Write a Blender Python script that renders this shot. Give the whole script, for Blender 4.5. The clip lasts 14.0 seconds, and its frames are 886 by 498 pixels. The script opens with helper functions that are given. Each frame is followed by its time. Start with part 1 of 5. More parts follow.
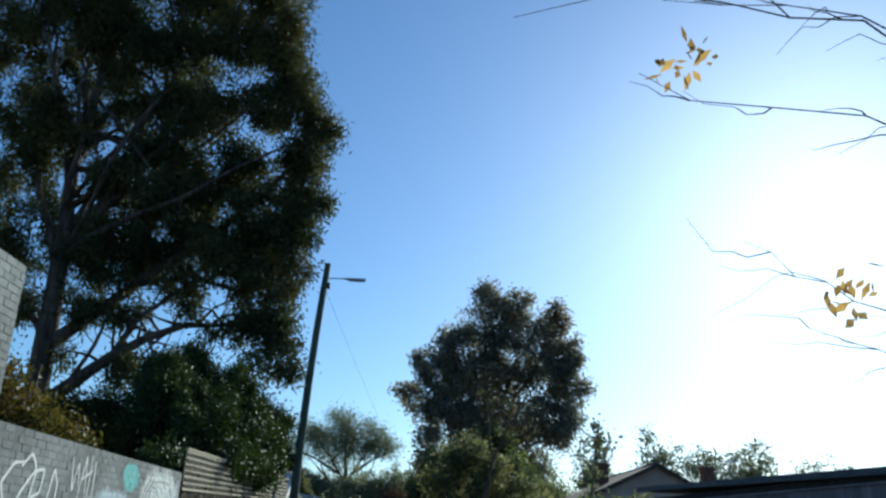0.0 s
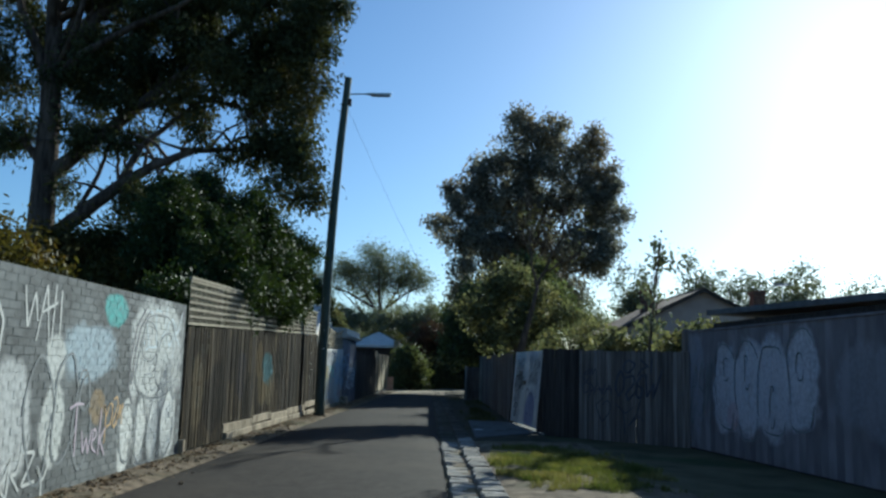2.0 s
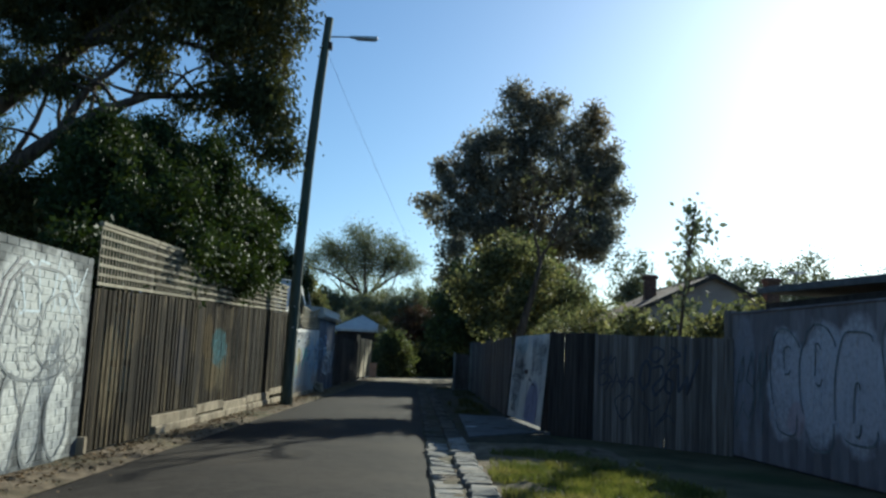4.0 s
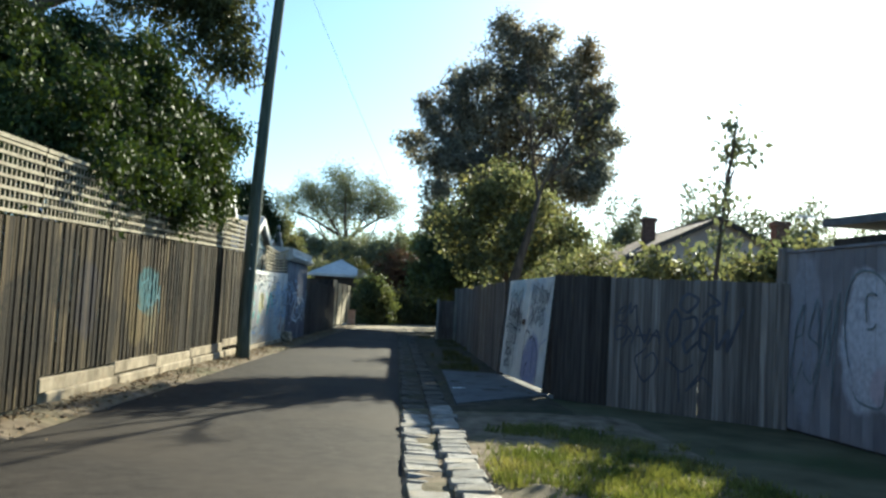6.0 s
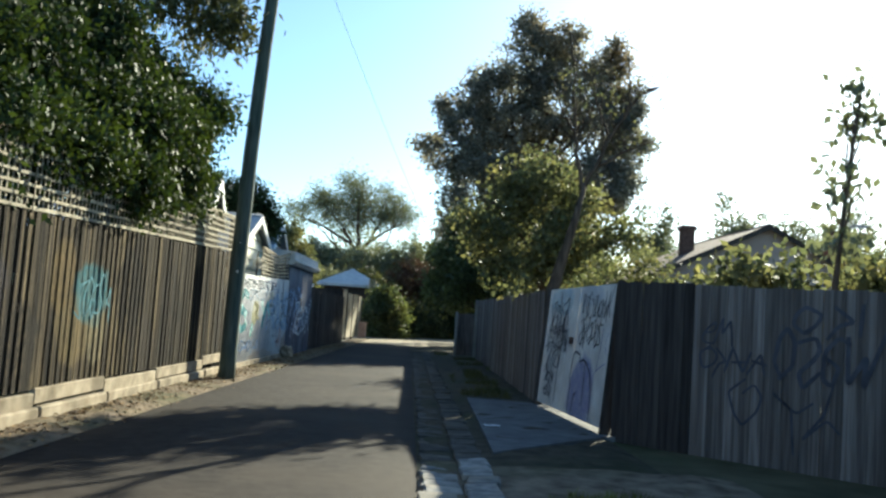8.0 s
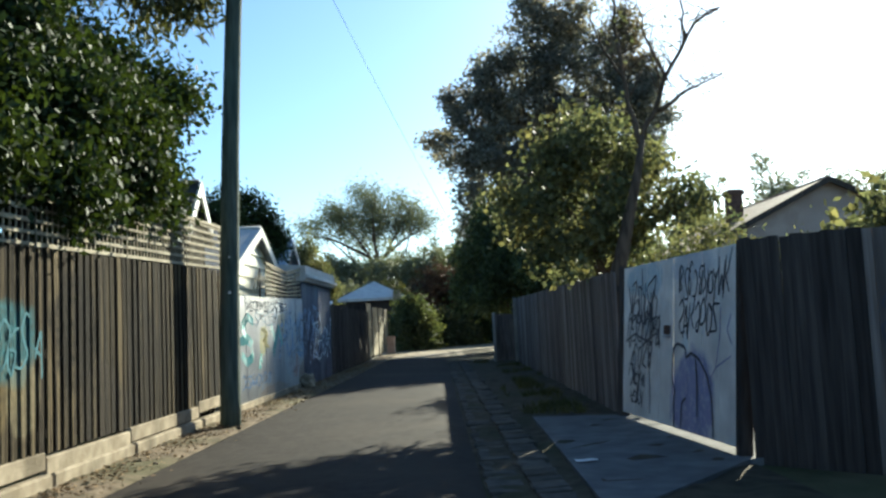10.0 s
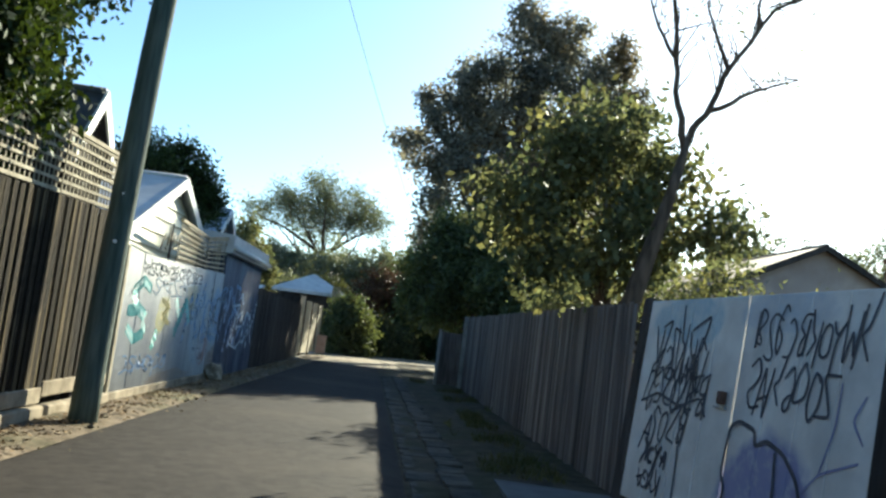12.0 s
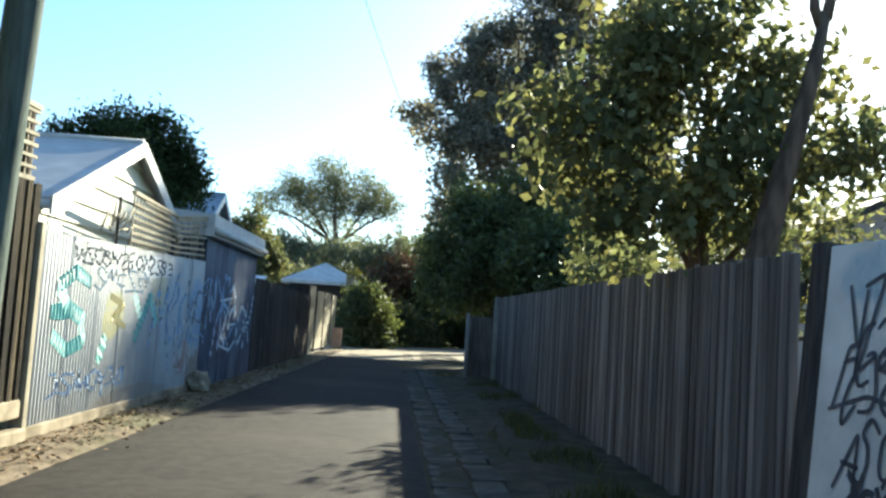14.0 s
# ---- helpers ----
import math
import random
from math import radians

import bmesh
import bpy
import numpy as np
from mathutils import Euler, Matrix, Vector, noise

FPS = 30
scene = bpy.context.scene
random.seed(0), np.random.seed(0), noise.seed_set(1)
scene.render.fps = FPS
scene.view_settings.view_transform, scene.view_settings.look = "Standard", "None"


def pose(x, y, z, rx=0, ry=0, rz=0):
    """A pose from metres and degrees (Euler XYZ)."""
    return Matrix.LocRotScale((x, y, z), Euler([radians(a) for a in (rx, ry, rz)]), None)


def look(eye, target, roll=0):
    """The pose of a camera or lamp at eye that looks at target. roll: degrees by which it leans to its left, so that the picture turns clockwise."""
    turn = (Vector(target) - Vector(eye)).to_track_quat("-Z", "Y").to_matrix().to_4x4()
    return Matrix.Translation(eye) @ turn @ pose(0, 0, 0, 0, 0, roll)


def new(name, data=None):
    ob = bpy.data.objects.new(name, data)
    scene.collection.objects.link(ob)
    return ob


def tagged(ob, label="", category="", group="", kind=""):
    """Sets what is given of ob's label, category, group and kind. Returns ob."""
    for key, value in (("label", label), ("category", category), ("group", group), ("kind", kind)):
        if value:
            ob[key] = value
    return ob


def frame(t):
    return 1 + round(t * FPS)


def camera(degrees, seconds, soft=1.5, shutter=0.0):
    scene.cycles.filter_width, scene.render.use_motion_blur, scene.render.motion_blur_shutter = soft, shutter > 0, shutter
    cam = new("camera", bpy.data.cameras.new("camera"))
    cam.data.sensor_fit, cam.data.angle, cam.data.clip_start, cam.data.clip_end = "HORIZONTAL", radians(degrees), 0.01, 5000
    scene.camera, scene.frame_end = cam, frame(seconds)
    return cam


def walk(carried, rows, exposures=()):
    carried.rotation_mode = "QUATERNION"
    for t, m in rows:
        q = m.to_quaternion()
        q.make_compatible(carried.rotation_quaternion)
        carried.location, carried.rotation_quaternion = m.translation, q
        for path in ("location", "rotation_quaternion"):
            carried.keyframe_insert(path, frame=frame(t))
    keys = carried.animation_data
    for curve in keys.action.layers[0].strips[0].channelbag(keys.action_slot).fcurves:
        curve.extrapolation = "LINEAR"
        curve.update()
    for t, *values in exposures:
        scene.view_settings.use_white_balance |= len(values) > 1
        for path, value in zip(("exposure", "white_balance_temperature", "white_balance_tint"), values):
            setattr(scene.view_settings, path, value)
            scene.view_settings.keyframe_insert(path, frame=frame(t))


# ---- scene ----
cam = camera(54.0, 14.0, 2.6)
PATH = [
    (0, (0.643, 0.046, 1.334), (0.722, 1.939, 1.973), 2.8),
    (0.5, (0.632, 0.51, 1.239), (0.784, 2.449, 1.702), 0.2),
    (1, (0.659, 1.017, 1.341), (0.774, 2.977, 1.722), 6.0),
    (1.5, (0.56, 1.955, 1.412), (0.695, 3.931, 1.691), 3.6),
    (2, (0.572, 2.891, 1.421), (0.602, 4.871, 1.695), 1.5),
    (2.5, (0.564, 3.717, 1.423), (0.593, 5.696, 1.709), 2.0),
    (2.7, (0.576, 4.07, 1.381), (0.601, 6.051, 1.657), -0.2),
    (4.8, (0.633, 7.458, 1.346), (0.707, 9.445, 1.556), 4.2),
    (5, (0.646, 7.748, 1.373), (0.717, 9.743, 1.481), 1.5),
    (5.5, (0.612, 8.502, 1.367), (0.683, 10.498, 1.467), 2.1),
    (6, (0.733, 9.311, 1.358), (0.834, 11.304, 1.488), 3.1),
    (6.5, (0.743, 10.089, 1.369), (0.832, 12.082, 1.51), 5.7),
    (7, (0.755, 10.835, 1.349), (0.849, 12.83, 1.449), 3.3),
    (7.5, (0.704, 11.598, 1.367), (0.782, 13.59, 1.524), 4.3),
    (8, (0.695, 12.395, 1.346), (0.762, 14.387, 1.504), 3.9),
    (8.2, (0.708, 12.689, 1.332), (0.763, 14.683, 1.478), 2.8),
    (10.3, (0.482, 15.872, 1.321), (0.507, 17.863, 1.51), -2.8),
    (10.5, (0.454, 16.176, 1.267), (0.458, 18.16, 1.519), 0.7),
    (11, (0.464, 16.982, 1.291), (0.439, 18.972, 1.489), 5.2),
    (11.5, (0.455, 17.783, 1.298), (0.422, 19.771, 1.511), 6.5),
    (12, (0.379, 18.536, 1.318), (0.522, 20.52, 1.525), 7.1),
    (12.5, (0.433, 19.306, 1.307), (0.574, 21.29, 1.516), 5.6),
    (13, (0.463, 20.1, 1.327), (0.622, 22.091, 1.439), 0.7),
    (13.5, (0.53, 20.846, 1.268), (0.633, 22.834, 1.461), 1.7),
    (14, (0.461, 21.655, 1.333), (0.571, 23.645, 1.503), 3.7),
]
EXPOSURES = [(t, e, k, -2) for t, e, k in ((0, 0.92, 4950), (0.4, -0.03, 5000), (0.8, 0.37, 5000), (1.2, 0.67, 4900), (1.6, 0.57, 4900), (2.0, 0.82, 5000), (2.5, 1.25, 5150), (4.8, 0.75, 5350), (5.0, 0.85, 5400), (5.3, 1.82, 5650), (6, 1.98, 5750), (7, 2.18, 5800), (7.5, 1.45, 5650), (8.0, 1.97, 5750), (10.3, 1.83, 5650), (11, 1.82, 5650), (12, 2.05, 5750), (12.5, 2.25, 5850), (13, 2.50, 5850), (13.5, 1.90, 5750), (14, 2.42, 5750))]
walk(cam, [(t, look(eye, target, roll)) for t, eye, target, roll in PATH], EXPOSURES)


# ---- world and sun ----
SUN_AZ, SUN_EL = radians(28), radians(21.3)
SUN_DIR = Vector((math.sin(SUN_AZ) * math.cos(SUN_EL), math.cos(SUN_AZ) * math.cos(SUN_EL), math.sin(SUN_EL)))
world = bpy.data.worlds.new("sky")
scene.world = world
world.use_nodes = True
sky = world.node_tree.nodes.new("ShaderNodeTexSky")
sky.sky_type, sky.sun_disc = "NISHITA", False
sky.sun_elevation, sky.sun_rotation = SUN_EL, SUN_AZ
sky.altitude, sky.air_density, sky.dust_density, sky.ozone_density = 50, 1.0, 0.55, 3.0
world.node_tree.links.new(sky.outputs[0], world.node_tree.nodes["Background"].inputs[0])
world.node_tree.nodes["Background"].inputs[1].default_value = 0.057
sun = new("sun", bpy.data.lights.new("sun", "SUN"))
sun.data.energy, sun.data.angle, sun.data.color = 4.3, radians(0.53), (1.0, 0.85, 0.63)
sun.matrix_world = look(SUN_DIR * 60, (0, 0, 0))


# ---- materials ----
def mat(name, c1, c2, scale=4.0, rough=0.85, bump=0.25, bscale=40.0, metal=0.0, c3=None, s3=0.6, amount3=0.5, stretch=(1, 1, 1), rnd=0.0, island=0.0, translucent=0.0, tcol=None, paint=(), lo=0.34, hi=0.68):
    """Noise between two colours, a broad third one as stains, fine relief; rnd and island vary piece by piece."""
    m = bpy.data.materials.new(name)
    m.use_nodes = True
    nt = m.node_tree
    n, l = nt.nodes, nt.links
    b = n["Principled BSDF"]
    b.inputs["Roughness"].default_value, b.inputs["Metallic"].default_value = rough, metal
    if translucent:
        b.inputs["Specular IOR Level"].default_value = 0.12
    elif rough >= 0.75:
        b.inputs["Specular IOR Level"].default_value = 0.1
    tc, mp, info = n.new("ShaderNodeTexCoord"), n.new("ShaderNodeMapping"), n.new("ShaderNodeObjectInfo")
    mp.inputs["Scale"].default_value = stretch
    shift = n.new("ShaderNodeMath")
    shift.operation = "MULTIPLY"
    shift.inputs[1].default_value = 37.0
    l.new(info.outputs["Random"], shift.inputs[0])
    l.new(tc.outputs["Object"], mp.inputs["Vector"])
    l.new(shift.outputs[0], mp.inputs["Location"])
    n1 = n.new("ShaderNodeTexNoise")
    n1.inputs["Scale"].default_value, n1.inputs["Detail"].default_value = scale, 6
    l.new(mp.outputs[0], n1.inputs["Vector"])
    ramp = n.new("ShaderNodeValToRGB")
    ramp.color_ramp.elements[0].position, ramp.color_ramp.elements[1].position = lo, hi
    ramp.color_ramp.elements[0].color, ramp.color_ramp.elements[1].color = (*c1, 1), (*c2, 1)
    l.new(n1.outputs["Fac"], ramp.inputs[0])
    col = ramp.outputs[0]
    if c3:
        n3 = n.new("ShaderNodeTexNoise")
        n3.inputs["Scale"].default_value, n3.inputs["Detail"].default_value = s3, 4
        l.new(mp.outputs[0], n3.inputs["Vector"])
        r3 = n.new("ShaderNodeValToRGB")
        r3.color_ramp.elements[0].position, r3.color_ramp.elements[1].position = 0.48, 0.66
        r3.color_ramp.elements[1].color = (amount3,) * 3 + (1,)
        l.new(n3.outputs["Fac"], r3.inputs[0])
        mx = n.new("ShaderNodeMix")
        mx.data_type = "RGBA"
        l.new(r3.outputs[0], mx.inputs["Factor"])
        l.new(col, mx.inputs["A"])
        mx.inputs["B"].default_value = (*c3, 1)
        col = mx.outputs["Result"]
    if rnd or island:
        hs = n.new("ShaderNodeHueSaturation")
        ma = n.new("ShaderNodeMapRange")
        w = rnd or island
        ma.inputs["To Min"].default_value, ma.inputs["To Max"].default_value = 1 - w, 1 + w
        if rnd:
            l.new(info.outputs["Random"], ma.inputs["Value"])
        else:
            l.new(n.new("ShaderNodeNewGeometry").outputs["Random Per Island"], ma.inputs["Value"])
        l.new(ma.outputs[0], hs.inputs["Value"])
        l.new(col, hs.inputs["Color"])
        col = hs.outputs[0]
    if paint:
        geo, edge, worn = n.new("ShaderNodeNewGeometry"), n.new("ShaderNodeTexNoise"), n.new("ShaderNodeTexNoise")
        edge.inputs["Scale"].default_value, edge.inputs["Detail"].default_value = 1.8, 3
        worn.inputs["Scale"].default_value, worn.inputs["Detail"].default_value = 14, 5
        l.new(geo.outputs["Position"], edge.inputs["Vector"])
        l.new(geo.outputs["Position"], worn.inputs["Vector"])
        for cy, cz, ry, rz, colour, amount in paint:
            sub, mul, ln, mad, ran, wear, mx = (n.new("ShaderNodeVectorMath"), n.new("ShaderNodeVectorMath"), n.new("ShaderNodeVectorMath"), n.new("ShaderNodeMath"), n.new("ShaderNodeMapRange"), n.new("ShaderNodeMath"), n.new("ShaderNodeMix"))
            sub.operation, mul.operation, ln.operation = "SUBTRACT", "MULTIPLY", "LENGTH"
            sub.inputs[1].default_value, mul.inputs[1].default_value = (0, cy, cz), (0, 1 / ry, 1 / rz)
            l.new(geo.outputs["Position"], sub.inputs[0])
            l.new(sub.outputs[0], mul.inputs[0])
            l.new(mul.outputs[0], ln.inputs[0])
            mad.operation = "MULTIPLY_ADD"
            mad.inputs[1].default_value = 1.1
            l.new(edge.outputs["Fac"], mad.inputs[0])
            l.new(ln.outputs["Value"], mad.inputs[2])
            ran.inputs["From Min"].default_value, ran.inputs["From Max"].default_value = 1.62, 1.42
            ran.inputs["To Max"].default_value = amount * 1.6
            l.new(mad.outputs[0], ran.inputs["Value"])
            wear.operation, wear.use_clamp = "MULTIPLY", True
            l.new(ran.outputs[0], wear.inputs[0])
            l.new(worn.outputs["Fac"], wear.inputs[1])
            mx.data_type = "RGBA"
            l.new(wear.outputs[0], mx.inputs["Factor"])
            l.new(col, mx.inputs["A"])
            mx.inputs["B"].default_value = (*colour, 1)
            col = mx.outputs["Result"]
    l.new(col, b.inputs["Base Color"])
    if bump:
        n2, bp = n.new("ShaderNodeTexNoise"), n.new("ShaderNodeBump")
        n2.inputs["Scale"].default_value, n2.inputs["Detail"].default_value = bscale, 5
        l.new(mp.outputs[0], n2.inputs["Vector"])
        bp.inputs["Strength"].default_value, bp.inputs["Distance"].default_value = bump, 0.02
        l.new(n2.outputs["Fac"], bp.inputs["Height"])
        l.new(bp.outputs[0], b.inputs["Normal"])
    if translucent:
        t, ms = n.new("ShaderNodeBsdfTranslucent"), n.new("ShaderNodeMixShader")
        hs2 = n.new("ShaderNodeMix")
        hs2.data_type, hs2.blend_type = "RGBA", "MULTIPLY"
        hs2.inputs["Factor"].default_value = 1.0
        l.new(col, hs2.inputs["A"])
        hs2.inputs["B"].default_value = (*(tcol or (1, 1, 1)), 1)
        l.new(hs2.outputs["Result"], t.inputs["Color"])
        ms.inputs[0].default_value = translucent
        l.new(b.outputs[0], ms.inputs[1])
        l.new(t.outputs[0], ms.inputs[2])
        l.new(ms.outputs[0], n["Material Output"].inputs[0])
    return m


SPRAY_BRICK = [(15.5, 1.5, 1.15, 0.8, (0.49, 0.5, 0.48), 1.15), (15.6, 1.75, 0.5, 0.25, (0.58, 0.58, 0.53), 0.8), (15.2, 1.15, 0.6, 0.2, (0.55, 0.56, 0.53), 0.8), (14.45, 0.45, 0.24, 0.45, (0.59, 0.6, 0.57), 1.1), (14.95, 0.5, 0.22, 0.48, (0.59, 0.6, 0.57), 1.1), (15.45, 0.5, 0.24, 0.5, (0.6, 0.61, 0.58), 1.1), (16.1, 0.55, 0.34, 0.55, (0.6, 0.61, 0.58), 1.1),
               (13.85, 2.06, 0.36, 0.2, (0.14, 0.42, 0.4), 0.9), (13.5, 0.88, 0.24, 0.22, (0.5, 0.33, 0.12), 0.35), (13.2, 1.5, 0.8, 0.34, (0.4, 0.48, 0.53), 0.9), (11.4, 0.8, 0.5, 0.6, (0.49, 0.5, 0.49), 1.0), (12.3, 0.75, 0.28, 0.45, (0.52, 0.53, 0.5), 1.1), (12.3, 1.42, 0.26, 0.26, (0.52, 0.53, 0.5), 1.1), (10.3, 0.9, 0.5, 0.6, (0.43, 0.45, 0.43), 1.0), (15.7, 1.75, 0.5, 0.35, (0.5, 0.52, 0.5), 0.8)]
SPRAY_IRON = [(31.9, 1.18, 0.34, 0.3, (0.46, 0.41, 0.13), 0.9), (33.6, 1.5, 0.4, 0.34, (0.5, 0.44, 0.22), 0.6), (34.9, 0.6, 0.5, 0.25, (0.33, 0.14, 0.1), 0.7), (35.6, 1.25, 0.5, 0.6, (0.2, 0.3, 0.42), 0.9), (33.2, 1.82, 1.0, 0.14, (0.62, 0.64, 0.64), 0.9), (34.4, 1.0, 0.6, 0.7, (0.36, 0.42, 0.46), 0.8), (35.9, 0.35, 0.7, 0.3, (0.2, 0.15, 0.11), 0.9), (33.0, 0.2, 1.4, 0.12, (0.3, 0.25, 0.19), 0.8)]
# left fence marks; the first seven near-black blobs are painted dapples of tree shade
SHADE_SPRAY_PALING = [(18.4, 0.8, 0.8, 0.6, (0.014, 0.012, 0.010), 0.95), (19.6, 1.5, 0.5, 0.5, (0.014, 0.012, 0.010), 0.9), (21.0, 0.7, 0.5, 0.5, (0.014, 0.012, 0.010), 0.95), (23.9, 1.4, 0.5, 0.6, (0.014, 0.012, 0.010), 0.9), (25.7, 1.1, 0.5, 0.8, (0.014, 0.012, 0.010), 0.8), (27.2, 1.5, 0.6, 0.5, (0.014, 0.012, 0.010), 0.8), (28.9, 1.0, 0.6, 0.8, (0.014, 0.012, 0.010), 0.8), (17.4, 1.0, 0.35, 0.6, (0.24, 0.19, 0.11), 0.4), (21.85, 1.55, 0.3, 0.4, (0.26, 0.18, 0.07), 0.3), (22.3, 0.95, 0.5, 0.4, (0.22, 0.165, 0.07), 0.35), (22.7, 1.38, 0.46, 0.36, (0.035, 0.12, 0.14), 0.85), (22.95, 0.85, 0.3, 0.3, (0.3, 0.26, 0.16), 0.35), (20.3, 1.2, 0.4, 0.5, (0.02, 0.02, 0.03), 0.7), (24.6, 0.6, 0.6, 0.5, (0.03, 0.025, 0.02), 0.7)]
SPRAY_SHED = [(20.05, 1.3, 0.34, 1.1, (0.28, 0.27, 0.31), 0.8), (17.5, 1.25, 1.5, 0.7, (0.42, 0.4, 0.45), 0.9), (18.75, 1.25, 0.55, 0.85, (0.5, 0.48, 0.53), 0.9), (17.9, 1.2, 0.55, 0.9, (0.52, 0.5, 0.55), 0.9), (17.05, 1.22, 0.55, 0.9, (0.5, 0.48, 0.53), 0.9), (16.1, 1.4, 0.56, 0.8, (0.54, 0.52, 0.57), 0.9), (14.4, 1.3, 1.0, 0.7, (0.26, 0.25, 0.28), 0.8), (18.5, 0.75, 0.25, 0.25, (0.4, 0.22, 0.24), 0.4)]
SPRAY_GATE = [(24.28, 0.46, 0.58, 0.56, (0.24, 0.24, 0.4), 1.2), (25.75, 1.74, 0.7, 0.22, (0.36, 0.46, 0.52), 0.9), (24.3, 1.8, 0.6, 0.16, (0.4, 0.44, 0.52), 0.6)]
M_asphalt = mat("asphalt", (0.023, 0.019, 0.0165), (0.042, 0.035, 0.03), 9, 0.85, 0.3, 130, c3=(0.054, 0.043, 0.034), s3=0.4, amount3=0.7)
M_dirt = mat("dirt", (0.10, 0.077, 0.052), (0.25, 0.195, 0.135), 5, 0.95, 0.7, 45, c3=(0.08, 0.085, 0.04), s3=0.8, amount3=0.6)
# darker copy of the dirt: shade beyond y = 20 put into its colour
M_earth = mat("shade_dark_earth", (0.045, 0.037, 0.026), (0.1, 0.082, 0.055), 5, 0.95, 0.7, 45, c3=(0.04, 0.045, 0.02), s3=0.8, amount3=0.6)
# pale gravel, its colour raised further for sunlight the trees keep off
M_sand = mat("pale_gravel", (0.26, 0.215, 0.155), (0.42, 0.36, 0.27), 4, 0.95, 0.6, 45, c3=(0.18, 0.15, 0.105), s3=0.7, amount3=0.6)
M_ground = mat("soil", (0.07, 0.065, 0.035), (0.14, 0.12, 0.07), 1.5, 0.95, 0.6, 20, c3=(0.05, 0.075, 0.025), s3=0.3, amount3=0.8)
M_blue = mat("bluestone", (0.15, 0.145, 0.135), (0.31, 0.295, 0.27), 9, 0.8, 0.6, 45, c3=(0.36, 0.31, 0.235), s3=2.5, amount3=0.6, rnd=0.25)
# darker copy of the bluestone, coloured for the shaded length of gutter
M_blue_d = mat("shade_dark_bluestone", (0.05, 0.046, 0.04), (0.11, 0.1, 0.085), 7, 0.9, 0.6, 45, c3=(0.13, 0.11, 0.08), s3=2, amount3=0.6, rnd=0.25)
M_conc = mat("concrete", (0.24, 0.235, 0.22), (0.36, 0.35, 0.33), 4, 0.9, 0.35, 60, c3=(0.14, 0.135, 0.125), s3=1.2, amount3=0.5)
# copy of the concrete with the slab's shade put into its colour
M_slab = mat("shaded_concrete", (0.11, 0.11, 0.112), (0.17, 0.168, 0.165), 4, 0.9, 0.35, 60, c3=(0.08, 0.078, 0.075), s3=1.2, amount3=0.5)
M_sill = mat("pale_concrete", (0.22, 0.18, 0.125), (0.37, 0.315, 0.23), 5, 0.9, 0.5, 50, c3=(0.11, 0.09, 0.062), s3=1.6, amount3=0.75)
M_brick = mat("grey_painted_brick", (0.09, 0.094, 0.094), (0.148, 0.155, 0.155), 7, 0.8, 0.35, 60, c3=(0.25, 0.268, 0.27), s3=0.7, amount3=0.5, rnd=0.12, paint=SPRAY_BRICK)
M_brick_far = mat("grey_painted_brick_rest", (0.09, 0.094, 0.094), (0.148, 0.155, 0.155), 7, 0.8, 0.35, 60, c3=(0.25, 0.268, 0.27), s3=0.7, amount3=0.5, island=0.12, paint=SPRAY_BRICK)
M_mortar = mat("mortar", (0.084, 0.087, 0.088), (0.132, 0.134, 0.133), 9, 0.95, 0.4, 80, c3=(0.23, 0.246, 0.25), s3=0.7, amount3=0.5, paint=SPRAY_BRICK)
M_paling = mat("weathered_paling", (0.014, 0.0105, 0.0075), (0.125, 0.097, 0.054), 3.2, 0.9, 0.7, 14, c3=(0.014, 0.011, 0.008), s3=0.5, amount3=0.9, stretch=(9, 9, 0.4), rnd=0.6, lo=0.44, hi=0.68, paint=SHADE_SPRAY_PALING)
M_paling_d = mat("grey_paling", (0.12, 0.1, 0.09), (0.25, 0.215, 0.195), 3.0, 0.9, 0.5, 14, c3=(0.065, 0.055, 0.05), s3=0.7, amount3=0.7, stretch=(9, 9, 0.7), rnd=0.4)
M_lattice = mat("bleached_lattice", (0.23, 0.2, 0.145), (0.38, 0.345, 0.26), 6, 0.85, 0.3, 40, c3=(0.2, 0.17, 0.12), s3=1.5, amount3=0.5, rnd=0.15)
M_pole = mat("green_grey_pole", (0.05, 0.068, 0.058), (0.105, 0.13, 0.112), 4, 0.85, 0.4, 20, c3=(0.17, 0.165, 0.14), s3=1.2, amount3=0.35, stretch=(6, 6, 0.5))
M_metal = mat("galvanised_metal", (0.3, 0.31, 0.32), (0.45, 0.46, 0.47), 8, 0.45, 0.1, 60, metal=0.8)
M_corr = mat("painted_iron", (0.3, 0.305, 0.295), (0.42, 0.42, 0.4), 3, 0.6, 0.08, 30, c3=(0.22, 0.24, 0.25), s3=0.9, amount3=0.6, rnd=0.1, paint=SPRAY_IRON)
M_iron_b = mat("pale_blue_iron", (0.2, 0.24, 0.29), (0.29, 0.34, 0.4), 2.5, 0.6, 0.1, 30, c3=(0.2, 0.22, 0.25), s3=0.9, amount3=0.5)
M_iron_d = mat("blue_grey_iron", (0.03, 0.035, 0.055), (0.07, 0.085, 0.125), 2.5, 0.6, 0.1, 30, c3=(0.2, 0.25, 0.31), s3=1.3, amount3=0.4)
M_gate = mat("white_painted_gate", (0.56, 0.53, 0.5), (0.74, 0.71, 0.67), 3, 0.6, 0.15, 30, c3=(0.42, 0.41, 0.4), s3=1.4, amount3=0.5, paint=SPRAY_GATE)
M_shedwall = mat("pale_painted_boards", (0.15, 0.135, 0.15), (0.25, 0.23, 0.245), 3, 0.75, 0.2, 30, c3=(0.13, 0.115, 0.12), s3=0.7, amount3=0.6, rnd=0.15, paint=SPRAY_SHED)
